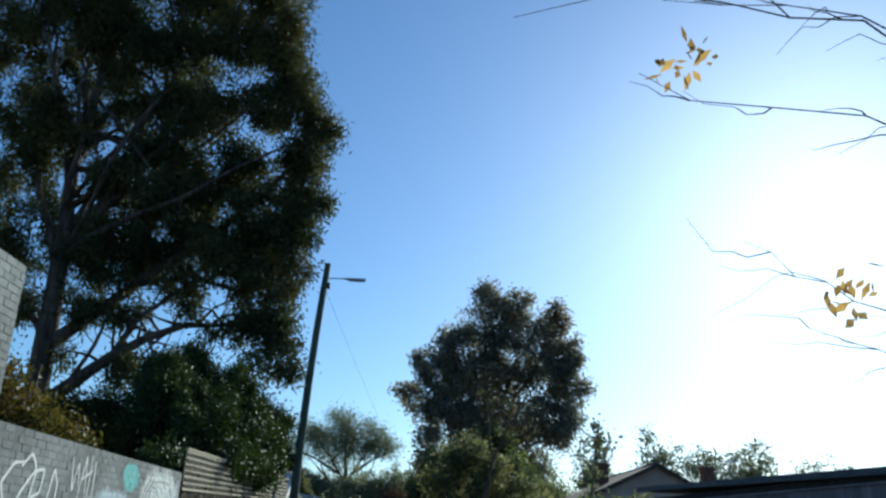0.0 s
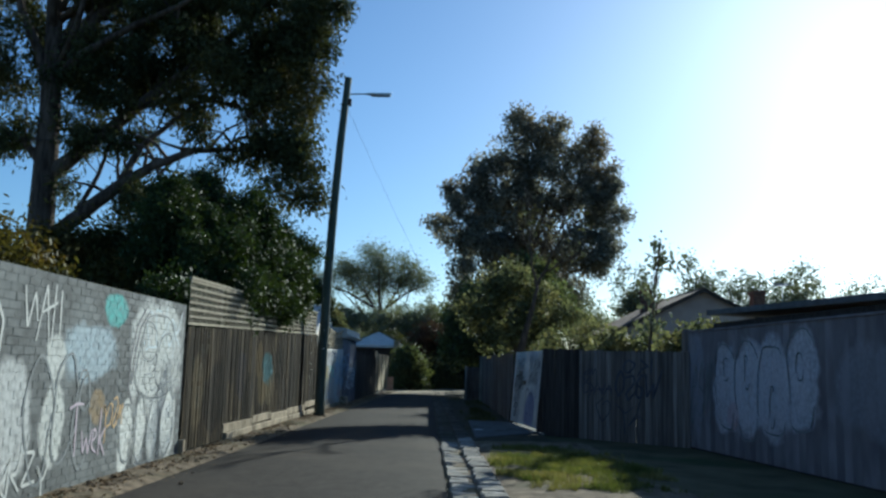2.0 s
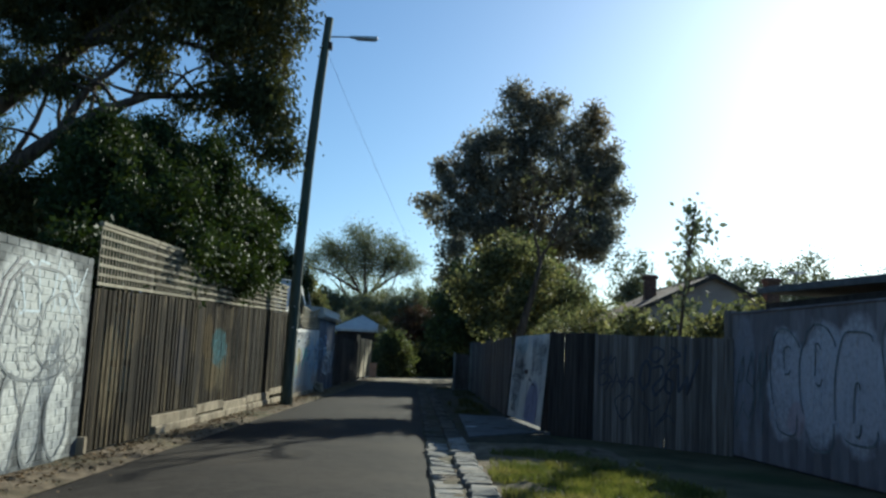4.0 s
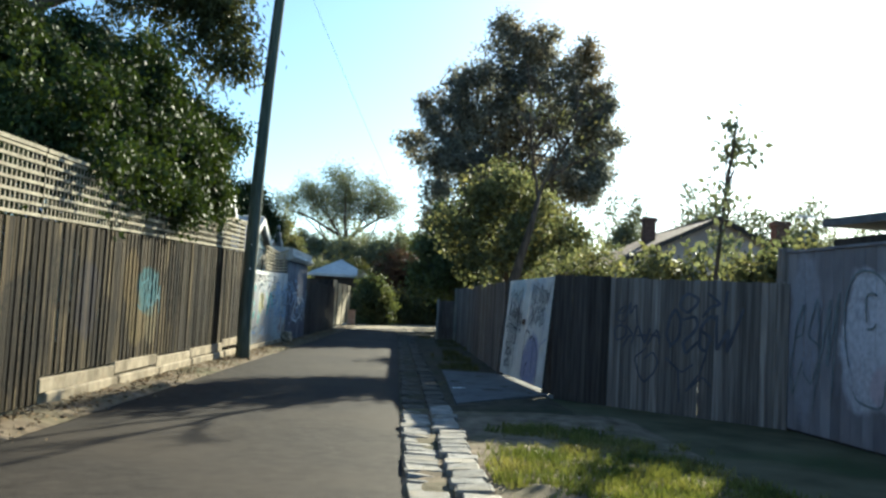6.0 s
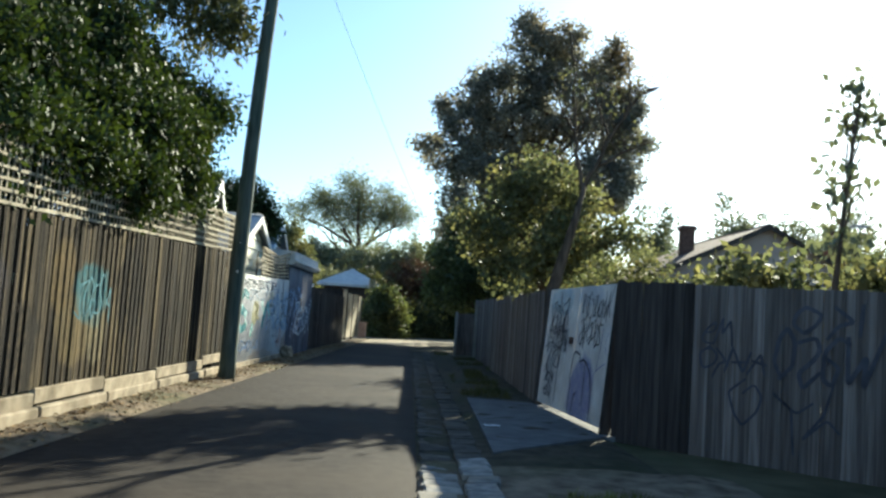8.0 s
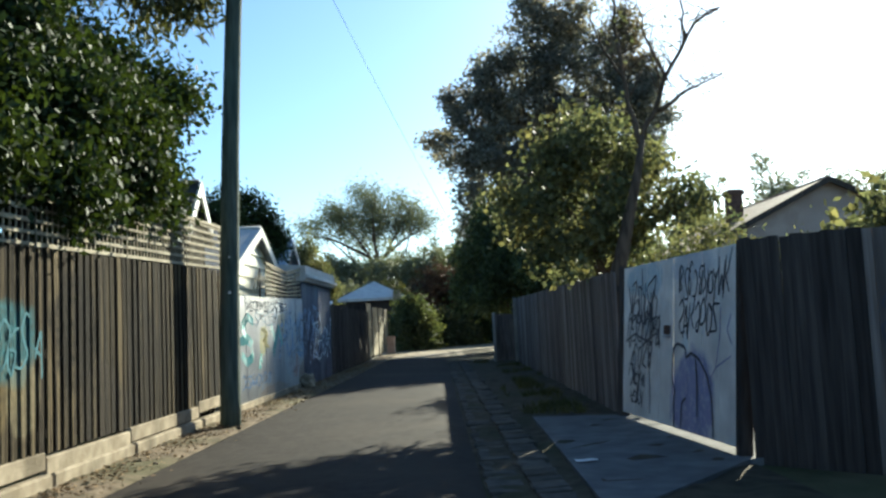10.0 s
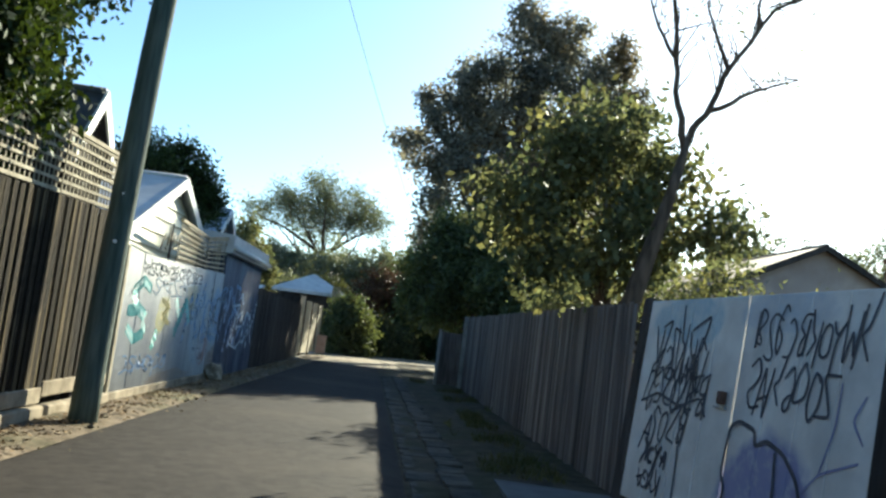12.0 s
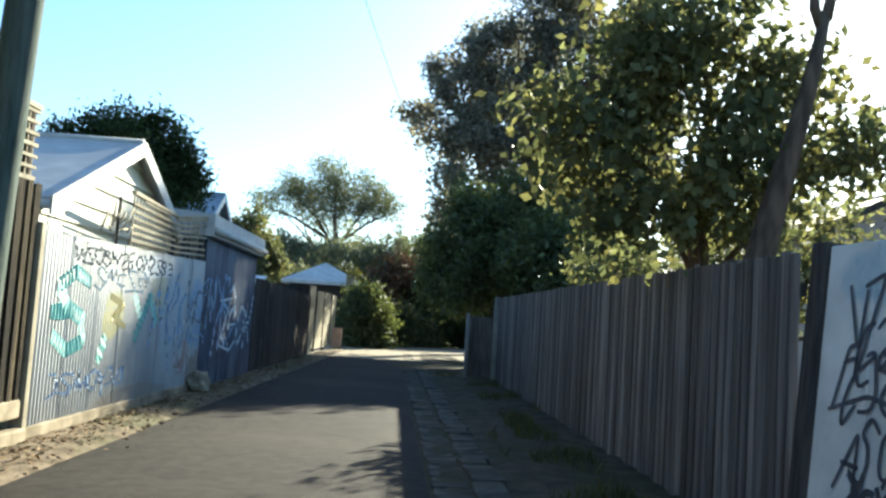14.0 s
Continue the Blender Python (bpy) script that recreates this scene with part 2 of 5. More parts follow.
M_roof = mat("grey_roof", (0.46, 0.46, 0.46), (0.6, 0.6, 0.58), 3, 0.5, 0.1, 30, c3=(0.38, 0.38, 0.38), s3=0.8)
M_tile = mat("brown_roof_tile", (0.13, 0.09, 0.075), (0.24, 0.17, 0.14), 6, 0.75, 0.3, 40, rnd=0.2)
M_peach = mat("faded_peach_paint", (0.5, 0.3, 0.2), (0.62, 0.4, 0.28), 4, 0.7, 0.15, 30)
M_slate = mat("dark_slate", (0.045, 0.05, 0.06), (0.09, 0.095, 0.11), 5, 0.6, 0.2, 30)
M_cream = mat("cream_weatherboard", (0.70, 0.66, 0.5), (0.80, 0.76, 0.6), 3, 0.6, 0.1, 40, c3=(0.6, 0.56, 0.45), s3=0.8, amount3=0.4)
M_white = mat("white_trim", (0.72, 0.72, 0.7), (0.82, 0.82, 0.8), 4, 0.55, 0.08, 40)
M_render = mat("pinkish_render", (0.34, 0.27, 0.245), (0.44, 0.36, 0.325), 2, 0.9, 0.2, 40, c3=(0.28, 0.22, 0.2), s3=0.5)
M_bricks = mat("brown_brick", (0.09, 0.055, 0.045), (0.16, 0.1, 0.075), 8, 0.85, 0.3, 40)
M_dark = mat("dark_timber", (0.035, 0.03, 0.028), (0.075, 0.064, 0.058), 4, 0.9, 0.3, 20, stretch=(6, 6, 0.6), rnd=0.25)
M_bark_e = mat("pale_bark", (0.035, 0.028, 0.024), (0.11, 0.088, 0.075), 3, 0.9, 0.4, 12, c3=(0.2, 0.16, 0.125), s3=1.0, amount3=0.4, stretch=(3, 3, 0.6))
M_bark = mat("brown_bark", (0.05, 0.038, 0.028), (0.13, 0.095, 0.07), 4, 0.9, 0.6, 16, stretch=(3, 3, 0.7))
M_leaf_e = mat("eucalypt_leaf", (0.032, 0.042, 0.022), (0.085, 0.092, 0.045), 0.5, 0.65, 0, c3=(0.12, 0.105, 0.045), s3=0.45, amount3=0.5, island=0.4, translucent=0.25, tcol=(1.35, 1.3, 0.6))
M_leaf_l = mat("glossy_dark_leaf", (0.018, 0.03, 0.012), (0.05, 0.07, 0.028), 0.8, 0.6, 0, island=0.4, translucent=0.18, tcol=(1.6, 1.6, 0.4))
# grey green made lighter: the veil of glare over the tree is in its colour
M_leaf_b = mat("grey_green_leaf", (0.115, 0.12, 0.11), (0.22, 0.22, 0.185), 0.3, 0.6, 0, c3=(0.25, 0.18, 0.09), s3=0.22, amount3=0.6, island=0.5, translucent=0.55, tcol=(1.15, 1.15, 1.0))
M_leaf_y = mat("yellow_green_leaf", (0.06, 0.074, 0.042), (0.15, 0.155, 0.085), 0.9, 0.6, 0, c3=(0.25, 0.2, 0.07), s3=2.0, amount3=0.4, island=0.55, translucent=0.5, tcol=(1.15, 1.15, 0.8))
M_leaf_o = mat("olive_brown_leaf", (0.035, 0.042, 0.016), (0.09, 0.086, 0.03), 0.8, 0.6, 0, c3=(0.15, 0.09, 0.026), s3=1.2, amount3=0.45, island=0.4, translucent=0.3, tcol=(1.5, 1.3, 0.45))
M_leaf_r = mat("red_brown_leaf", (0.05, 0.032, 0.02), (0.12, 0.065, 0.035), 0.5, 0.6, 0, island=0.4, translucent=0.25)
# the far trees' haze is put into this pale green; the sapling shares it
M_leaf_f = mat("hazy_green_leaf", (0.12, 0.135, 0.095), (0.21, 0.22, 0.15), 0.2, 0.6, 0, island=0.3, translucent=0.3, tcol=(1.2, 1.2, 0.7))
M_leaf_d = mat("deep_green_leaf", (0.05, 0.068, 0.042), (0.115, 0.135, 0.075), 0.5, 0.6, 0, c3=(0.13, 0.12, 0.05), s3=0.6, amount3=0.4, island=0.45, translucent=0.4, tcol=(1.3, 1.3, 0.6))
M_weed = mat("dull_weeds", (0.06, 0.065, 0.02), (0.13, 0.12, 0.045), 1.5, 0.6, 0, island=0.35, translucent=0.3)
M_autumn = mat("dry_yellow_leaf", (0.32, 0.2, 0.05), (0.5, 0.34, 0.1), 6, 0.6, 0, island=0.3, translucent=0.5)
M_grass = mat("grass_blades", (0.05, 0.075, 0.02), (0.17, 0.175, 0.06), 2.2, 0.55, 0, c3=(0.3, 0.25, 0.12), s3=1.6, amount3=0.6, island=0.4, translucent=0.35, tcol=(1.25, 1.25, 0.6))
M_litter = mat("dry_leaf_litter", (0.13, 0.08, 0.04), (0.3, 0.21, 0.11), 3, 0.8, 0, island=0.5)
P_black = mat("black_spray", (0.03, 0.03, 0.045), (0.07, 0.07, 0.09), 6, 0.6, 0)
P_white = mat("white_spray", (0.34, 0.355, 0.345), (0.5, 0.51, 0.49), 9, 0.7, 0)
P_purple = mat("violet_spray", (0.16, 0.16, 0.3), (0.26, 0.26, 0.42), 5, 0.6, 0)
P_teal = mat("teal_spray", (0.10, 0.36, 0.34), (0.2, 0.5, 0.47), 5, 0.6, 0)
P_pink = mat("pinkish_white_spray", (0.33, 0.27, 0.33), (0.45, 0.38, 0.44), 8, 0.7, 0)
P_slate = mat("slate_grey_spray", (0.1, 0.115, 0.125), (0.2, 0.22, 0.23), 6, 0.7, 0)
P_teal_old = mat("faded_teal_spray", (0.03, 0.09, 0.11), (0.08, 0.2, 0.24), 8, 0.8, 0)
P_yellow = mat("yellow_spray", (0.5, 0.42, 0.16), (0.62, 0.54, 0.26), 5, 0.6, 0)
P_orange = mat("orange_spray", (0.42, 0.26, 0.08), (0.55, 0.36, 0.14), 5, 0.6, 0)
P_blue = mat("blue_spray", (0.18, 0.28, 0.45), (0.3, 0.42, 0.58), 5, 0.6, 0)
P_pale = mat("pale_blue_spray", (0.42, 0.5, 0.55), (0.55, 0.62, 0.66), 5, 0.6, 0)


# ---- builders ----
def as_mesh(name, verts, faces, material, smooth=False):
    me = bpy.data.meshes.new(name)
    me.from_pydata([tuple(v) for v in verts], [], faces)
    me.materials.append(material)
    if smooth:
        me.polygons.foreach_set("use_smooth", [True] * len(me.polygons))
    me.update()
    return me


def quad_mesh(name, q, material):
    """A mesh of loose four-cornered faces from an array (n, 4, 3)."""
    n = len(q)
    me = bpy.data.meshes.new(name)
    me.vertices.add(4 * n)
    me.vertices.foreach_set("co", np.ascontiguousarray(q, dtype=np.float32).ravel())
    me.loops.add(4 * n)
    me.loops.foreach_set("vertex_index", np.arange(4 * n, dtype=np.int32))
    me.polygons.add(n)
    me.polygons.foreach_set("loop_start", np.arange(0, 4 * n, 4, dtype=np.int32))
    me.materials.append(material)
    me.update(calc_edges=True)
    return me


def bm_mesh(name, bm, material, smooth=False):
    me = bpy.data.meshes.new(name)
    bm.normal_update()
    bm.to_mesh(me)
    bm.free()
    me.materials.append(material)
    if smooth:
        me.polygons.foreach_set("use_smooth", [True] * len(me.polygons))
    return me


def part(name, me, parent, label="", m=None, material=None):
    """One mesh object under a thing or a part; me is a mesh, or a bmesh with its material."""
    if material is not None:
        me = bm_mesh(name, me, material)
    ob = new(name, me)
    ob.parent = parent
    if m is not None:
        ob.matrix_local = m
    if label:
        tagged(ob, label)
    return ob


def thing(name, label, category, m=None, group="", kind=""):
    ob = new(name)
    ob.empty_display_size = 0.2
    if m is not None:
        ob.matrix_world = m
    return tagged(ob, label, category, group, kind)


def box_bm(x0, x1, y0, y1, z0, z1, bevel=0.0, bm=None):
    own = bm is None
    bm = bm or bmesh.new()
    r = bmesh.ops.create_cube(bm, size=1.0)
    bmesh.ops.scale(bm, vec=(x1 - x0, y1 - y0, z1 - z0), verts=r["verts"])
    bmesh.ops.translate(bm, vec=((x0 + x1) / 2, (y0 + y1) / 2, (z0 + z1) / 2), verts=r["verts"])
    if bevel and own:
        bmesh.ops.bevel(bm, geom=bm.edges[:], offset=bevel, segments=1, affect="EDGES")
    return bm


def box(name, x0, x1, y0, y1, z0, z1, material, parent, bevel=0.006, label="", m=None):
    return part(name, box_bm(x0, x1, y0, y1, z0, z1, bevel), parent, label, m, material)


def tube_data(pts, radii, n=7, cap=True):
    pts = [Vector(p) for p in pts]
    verts, faces = [], []
    side = None
    for i, p in enumerate(pts):
        d = (pts[min(i + 1, len(pts) - 1)] - pts[max(i - 1, 0)]).normalized()
        a = d.cross(Vector((0.31, 0.95, 0.05))).normalized() if side is None else (side - d * side.dot(d)).normalized()
        side = a
        b = d.cross(a)
        for k in range(n):
            f = 2 * math.pi * k / n
            verts.append(p + radii[i] * (math.cos(f) * a + math.sin(f) * b))
    for i in range(len(pts) - 1):
        for k in range(n):
            faces.append((i * n + k, i * n + (k + 1) % n, (i + 1) * n + (k + 1) % n, (i + 1) * n + k))
    if cap:
        faces.append(tuple(range(n))[::-1])
        faces.append(tuple(range((len(pts) - 1) * n, len(pts) * n)))
    return verts, faces


class Tubes:
    def __init__(self):
        self.v, self.f = [], []

    def add(self, pts, radii, n=6):
        v, f = tube_data(pts, radii, n)
        o = len(self.v)
        self.v += v
        self.f += [tuple(i + o for i in q) for q in f]

    def mesh(self, name, material):
        return as_mesh(name, self.v, self.f, material, True)


def tube(name, pts, radii, material, parent, n=8, label=""):
    v, f = tube_data(pts, radii, n)
    return part(name, as_mesh(name, v, f, material, True), parent, label)


def bend(a, b, rng, sag=0.1, steps=6, wob=0.05):
    a, b = np.array(a, float), np.array(b, float)
    L = np.linalg.norm(b - a)
    off = rng.normal(0, wob * L, 3)
    out = []
    for i in range(steps + 1):
        s = i / steps
        out.append(a + (b - a) * s + off * math.sin(math.pi * s) + np.array((0, 0, sag * L * math.sin(math.pi * s))) + (rng.normal(0, wob * 0.25 * L, 3) if 0 < i < steps else 0))
    return out


def leaves(rng, centres, per, spread, size, droop=0.0, aspect=0.42):
    """Pointed leaves in clumps round the centres: an array (n, 4, 3)."""
    centres = np.repeat(np.asarray(centres), per, axis=0)
    n = len(centres)
    spread = np.asarray(spread)
    p = centres + rng.normal(0, 1, (n, 3)) * spread
    d = rng.normal(0, 1, (n, 3))
    d[:, 2] -= droop * 1.6
    d /= np.linalg.norm(d, axis=1, keepdims=True)
    s = np.cross(d, rng.normal(0, 1, (n, 3)))
    s /= np.linalg.norm(s, axis=1, keepdims=True)
    L = size * rng.uniform(0.65, 1.35, (n, 1))
    q = np.stack([p, p + d * L * 0.45 + s * L * aspect / 2, p + d * L, p + d * L * 0.45 - s * L * aspect / 2], 1)
    return q


def in_blobs(rng, blobs, n, shell=2.4):
    """Points in a union of ellipsoids (x, y, z, rx, ry, rz), denser near the surface."""
    b = np.array(blobs, float)
    w = b[:, 3] * b[:, 4] * b[:, 5]
    w = w ** 0.8
    k = rng.choice(len(b), n, p=w / w.sum())
    d = rng.normal(0, 1, (n, 3))
    d /= np.linalg.norm(d, axis=1, keepdims=True)
    r = rng.uniform(0, 1, (n, 1)) ** (1 / shell)
    return b[k, :3] + d * r * b[k, 3:]


def tree(name, label, base, trunk, r0, blobs, clumps, per, spread, size, leaf, bark, seed, limbs=14, droop=0.0, shell=2.4, twigs=2, group="", category="tree", aspect=0.42, low=0.3, rag=0, arms=()):
    rng = np.random.default_rng(seed)
    t = thing(name, label, category, pose(*base), group)
    base = np.array(base, float)
    T = Tubes()
    trunk = [np.array(p, float) - base for p in trunk]
    T.add(trunk, [r0 * (1.15 if i == 0 else 1 - 0.75 * i / (len(trunk) - 1)) for i in range(len(trunk))], 9)
    if rag:
        lobes = []
        for b in blobs:
            for _ in range(rag):
                d = rng.normal(0, 1, 3)
                d /= np.linalg.norm(d)
                k = rng.uniform(0.26, 0.46)
                lobes.append(tuple(b[i] + d[i] * b[i + 3] * 0.84 for i in range(3)) + tuple(b[i + 3] * k for i in range(3)))
        half = int(clumps * 0.45)
        c = np.concatenate([in_blobs(rng, [(*b[:3], *(q * 0.76 for q in b[3:])) for b in blobs], half, shell), in_blobs(rng, lobes, clumps - half, 1.8)]) - base
    else:
        c = in_blobs(rng, blobs, clumps, shell) - base
    for r, *pts in arms:
        pts = [np.array(p, float) - base for p in pts]
        fine = []
        for a, b in zip(pts, pts[1:]):
            fine += [a + (b - a) * q / 3 + (rng.normal(0, 0.02, 3) if q else 0) for q in range(3)]
        fine.append(pts[-1])
        m = len(fine)
        T.add(fine, [r * (1 - 0.72 * j / (m - 1)) for j in range(m)], 8)
        for j in list(range(m // 3, m)) * 2:
            near = c[np.argsort(((c - fine[j]) ** 2).sum(1))[rng.integers(2, 30)]]
            T.add(bend(fine[j], near, rng, 0.08, 4, 0.08), [r * 0.26 * (1 - 0.2 * k) for k in range(5)], 5)
    for i in range(limbs):
        tip = c[rng.integers(len(c))]
        f = rng.uniform(low, 1.0) * (len(trunk) - 1)
        k = min(int(f), len(trunk) - 2)
        a = trunk[k] + (trunk[k + 1] - trunk[k]) * (f - k)
        r = r0 * (1 - 0.75 * f / (len(trunk) - 1)) * rng.uniform(0.35, 0.6)
        pts = bend(a, tip, rng, 0.06, 6, 0.06)
        T.add(pts, [r * (1 - 0.85 * j / 6) for j in range(7)], 6)
        for _ in range(twigs):
            j = rng.integers(2, 6)
            near = c[np.argsort(((c - pts[j]) ** 2).sum(1))[rng.integers(1, 12)]]
            T.add(bend(pts[j], near, rng, 0.05, 4, 0.07), [r * 0.42 * (1 - 0.17 * m) for m in range(5)], 5)
    part("trunk", T.mesh("trunk", bark), t)
    if per:
        part("crown", quad_mesh("crown", leaves(rng, c, per, spread, size, droop, aspect), leaf), t)
    return t


def wall_frame(a, b):
    """Pose of a wall line from a to b: local Y runs along it, local X to its right-hand side, Z up. And its length."""
    d = Vector((b[0] - a[0], b[1] - a[1], 0))
    return Matrix.Translation((a[0], a[1], 0)) @ Matrix.Rotation(math.atan2(-d.x, d.y), 4, "Z"), d.length


def spray(lines, width, depth, material, parent, step=0.02):
    """Sprayed strokes, one part each: polylines of (along, height), lifted off the wall by depth(along, height)."""
    for ln in lines:
        p = np.array(ln, float)
        seg = np.linalg.norm(np.diff(p, axis=0), axis=1)
        s = np.concatenate([[0], np.cumsum(seg)])
        m = max(3, int(s[-1] / step))
        t = np.linspace(0, s[-1], m)
        u, v = np.interp(t, s, p[:, 0]), np.interp(t, s, p[:, 1])
        for _ in range(4):
            u[1:-1], v[1:-1] = (u[:-2] + 2 * u[1:-1] + u[2:]) / 4, (v[:-2] + 2 * v[1:-1] + v[2:]) / 4
        du, dv = np.gradient(u), np.gradient(v)
        L = np.hypot(du, dv) + 1e-9
        w = width * 0.5 * (0.7 + 0.3 * np.sin(np.linspace(0.3, 2.9, m)))
        V = []
        for i in range(m):
            for sg in (-1, 1):
                a, h = u[i] - sg * dv[i] / L[i] * w[i], v[i] + sg * du[i] / L[i] * w[i]
                V.append((depth(a, h), a, h))
        part("spray_stroke", as_mesh("spray_stroke", V, [(2 * i, 2 * i + 1, 2 * i + 3, 2 * i + 2) for i in range(m - 1)], material), parent)


# loose handwriting shapes for sprayed tags, each in a unit cell
G_LOOP = [[(0.1, 1), (0.15, 0.0), (0.2, 0.95), (0.65, 0.9), (0.5, 0.55), (0.2, 0.5), (0.75, 0.35), (0.6, 0.02), (0.1, 0.05)]]
G_EYE = [[(0.2, 0.5), (0.75, 0.6), (0.6, 0.95), (0.2, 0.8), (0.1, 0.3), (0.45, 0.02), (0.9, 0.2)]]
G_CUP = [[(0.85, 0.85), (0.45, 0.95), (0.12, 0.5), (0.3, 0.08), (0.85, 0.12)]]
G_KICK = [[(0.15, 1.1), (0.2, 0.0)], [(0.85, 0.95), (0.25, 0.5), (0.6, 0.4), (0.9, -0.25)]]
G_RING = [[(0.5, 1.0), (0.15, 0.75), (0.15, 0.25), (0.5, 0.0), (0.85, 0.25), (0.85, 0.75), (0.55, 1.02), (0.35, 0.85)]]
G_WAVE = [[(0.0, 1.0), (0.2, 0.05), (0.45, 0.7), (0.65, 0.05), (1.0, 1.1)]]
G_SNAKE = [[(0.9, 0.85), (0.45, 1.05), (0.15, 0.75), (0.5, 0.5), (0.8, 0.25), (0.5, 0.0), (-0.05, 0.1)]]
G_PEAK = [[(0.05, 0.0), (0.35, 1.0), (0.75, -0.05)], [(0.1, 0.4), (0.8, 0.5)]]
G_TAIL = [[(0.1, 0.9), (0.4, 0.5), (0.85, 1.0), (0.45, 0.45), (0.3, -0.5)]]
G_BOLT = [[(0.1, 0.95), (0.85, 1.0), (0.2, 0.1), (0.95, 0.05)]]
GLYPHS = [G_LOOP, G_EYE, G_CUP, G_KICK, G_RING, G_WAVE, G_SNAKE, G_PEAK, G_TAIL, G_BOLT]


def tag(rng, shapes, u0, u1, v0, v1, lean=0.15):
    """A row of handwriting shapes between u0 and u1, a little uneven."""
    out = []
    w, h = (u1 - u0) / len(shapes), v1 - v0
    for i, shape in enumerate(shapes):
        k, dv, wide = rng.uniform(0.82, 1.1), rng.normal(0, 0.07) * h, rng.uniform(0.85, 1.15)
        flip = rng.choice([-1, 1], 2)
        for line in shape:
            p = 0.5 + (np.array(line) - 0.5) * flip * np.array((1.25, 1.05)) + rng.normal(0, 0.07, (len(line), 2))
            out.append(np.stack([u0 + w * (i + wide * p[:, 0]) + lean * h * p[:, 1], v0 + dv + h * k * p[:, 1]], 1))
    return out


def scrawl(rng, u0, u1, v0, v1, count):
    return tag(rng, [GLYPHS[i] for i in rng.integers(0, len(GLYPHS), count)], u0, u1, v0, v1, rng.uniform(0.05, 0.25))


def xl(y):
    return -2.9 + 0.032 * (y - 27.0)


# ---- ground, road, verges ----
def strip(name, ys, left, right, z, material, cols, label, category, rng_seed=3, rough=0.0, kind="structure", skirt=0.03):
    rng = np.random.default_rng(rng_seed)
    V, F = [], []
    n = cols + 1
    for y in ys:
        a, b = left(y), right(y)
        for j in range(n):
            edge = j in (0, cols)
            V.append((a + (b - a) * j / cols, y, z + (0 if edge else rng.normal(0, rough)) - (skirt if edge else 0)))
    for i in range(len(ys) - 1):
        for j in range(cols):
            F.append((i * n + j, i * n + j + 1, (i + 1) * n + j + 1, (i + 1) * n + j))
    ob = new(name, as_mesh(name, V, F, material, True))
    return tagged(ob, label, category, kind=kind)


def wave(y, a, s):
    return a * (math.sin(y * 1.7 + s) + 0.6 * math.sin(y * 4.3 + 2 * s) + 0.4 * math.sin(y * 9.1 + s))


g = 20
V = [(-700 + 1400 * i / g, -500 + 1400 * j / g, 0) for j in range(g + 1) for i in range(g + 1)]
tagged(new("ground", as_mesh("ground", V, [(j * (g + 1) + i, j * (g + 1) + i + 1, (j + 1) * (g + 1) + i + 1, (j + 1) * (g + 1) + i) for j in range(g) for i in range(g)], M_ground)),
       "earth with patchy weeds and dry grass", "ground", kind="structure")
ys = [-8 + 0.25 * i for i in range(4 * 66 + 1)]
strip("road", ys[:236], lambda y: xl(y) + 0.62 + wave(y, 0.05, 1), lambda y: 0.88 + wave(y, 0.012, 2), 0.03, M_asphalt, 8, "worn grey asphalt lane with ragged edges", "road", 4, 0.001)
strip("cross_road", [50.4 + 0.5 * i for i in range(36)], lambda y: -2.3 if y < 57 else -9, lambda y: 30, 0.036, M_sand, 10, "pale sunlit gravel where the lane ends", "road", 5, 0.006)
strip("verge", ys[40:], lambda y: xl(y) - 0.05, lambda y: xl(y) + 0.72, 0.045, M_dirt, 6, "dirt verge with dry litter along the fence", "verge", 6, 0.014)
strip("verge", ys[20:115], lambda y: 1.5, lambda y: 3.8, 0.05, M_dirt, 6, "sandy dirt verge with grass beside the stone gutter", "verge", 7, 0.012)
strip("verge", ys[114:], lambda y: 1.5, lambda y: 3.2, 0.046, M_earth, 6, "dirt verge with weeds along the grey fence, shade in its colour", "verge", 8, 0.012)
strip("gutter_bed", ys[60:115], lambda y: 0.86, lambda y: 1.53, 0.036, M_dirt, 4, "sandy bed between the gutter stones", "gutter", 9, 0.004)
strip("gutter_bed", ys[114:], lambda y: 0.86, lambda y: 1.53, 0.034, M_earth, 4, "earth bed between the gutter stones, shade in its colour", "gutter", 10, 0.004)
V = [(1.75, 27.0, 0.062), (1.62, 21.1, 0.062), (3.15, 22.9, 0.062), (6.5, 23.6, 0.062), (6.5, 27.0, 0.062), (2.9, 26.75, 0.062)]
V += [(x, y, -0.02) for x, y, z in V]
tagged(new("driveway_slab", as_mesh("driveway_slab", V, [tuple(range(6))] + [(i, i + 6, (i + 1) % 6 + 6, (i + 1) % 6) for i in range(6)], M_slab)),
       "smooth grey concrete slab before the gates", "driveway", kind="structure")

# ---- left side: brick wall ----
BR_L, BR_H, PIT_L, PIT_H = 0.23, 0.076, 0.24, 0.086


def brick_boxes(rows, material, name):
    """Bricks (along, height, length, lift) as one joined mesh."""
    V, F = [], []
    for u, v, L, d in rows:
        o = len(V)
        V += [(x, y, z) for x in (-0.1, d) for y in (u, u + L) for z in (v, v + BR_H)]
        F += [(o + a, o + b, o + c, o + e) for a, b, c, e in ((4, 6, 7, 5), (0, 1, 3, 2), (0, 4, 5, 1), (2, 3, 7, 6), (1, 5, 7, 3), (0, 2, 6, 4))]
    return as_mesh(name, V, F, material)


def brick_layout(L, courses, rng):
    out = []
    for c in range(courses):
        u = -0.12 if c % 2 else 0.0
        while u < L:
            a, b = max(u, 0), min(u + BR_L, L)
            if b - a > 0.03:
                out.append((a, c * PIT_H, b - a, rng.uniform(-0.003, 0.003)))
            u += PIT_L
    return out


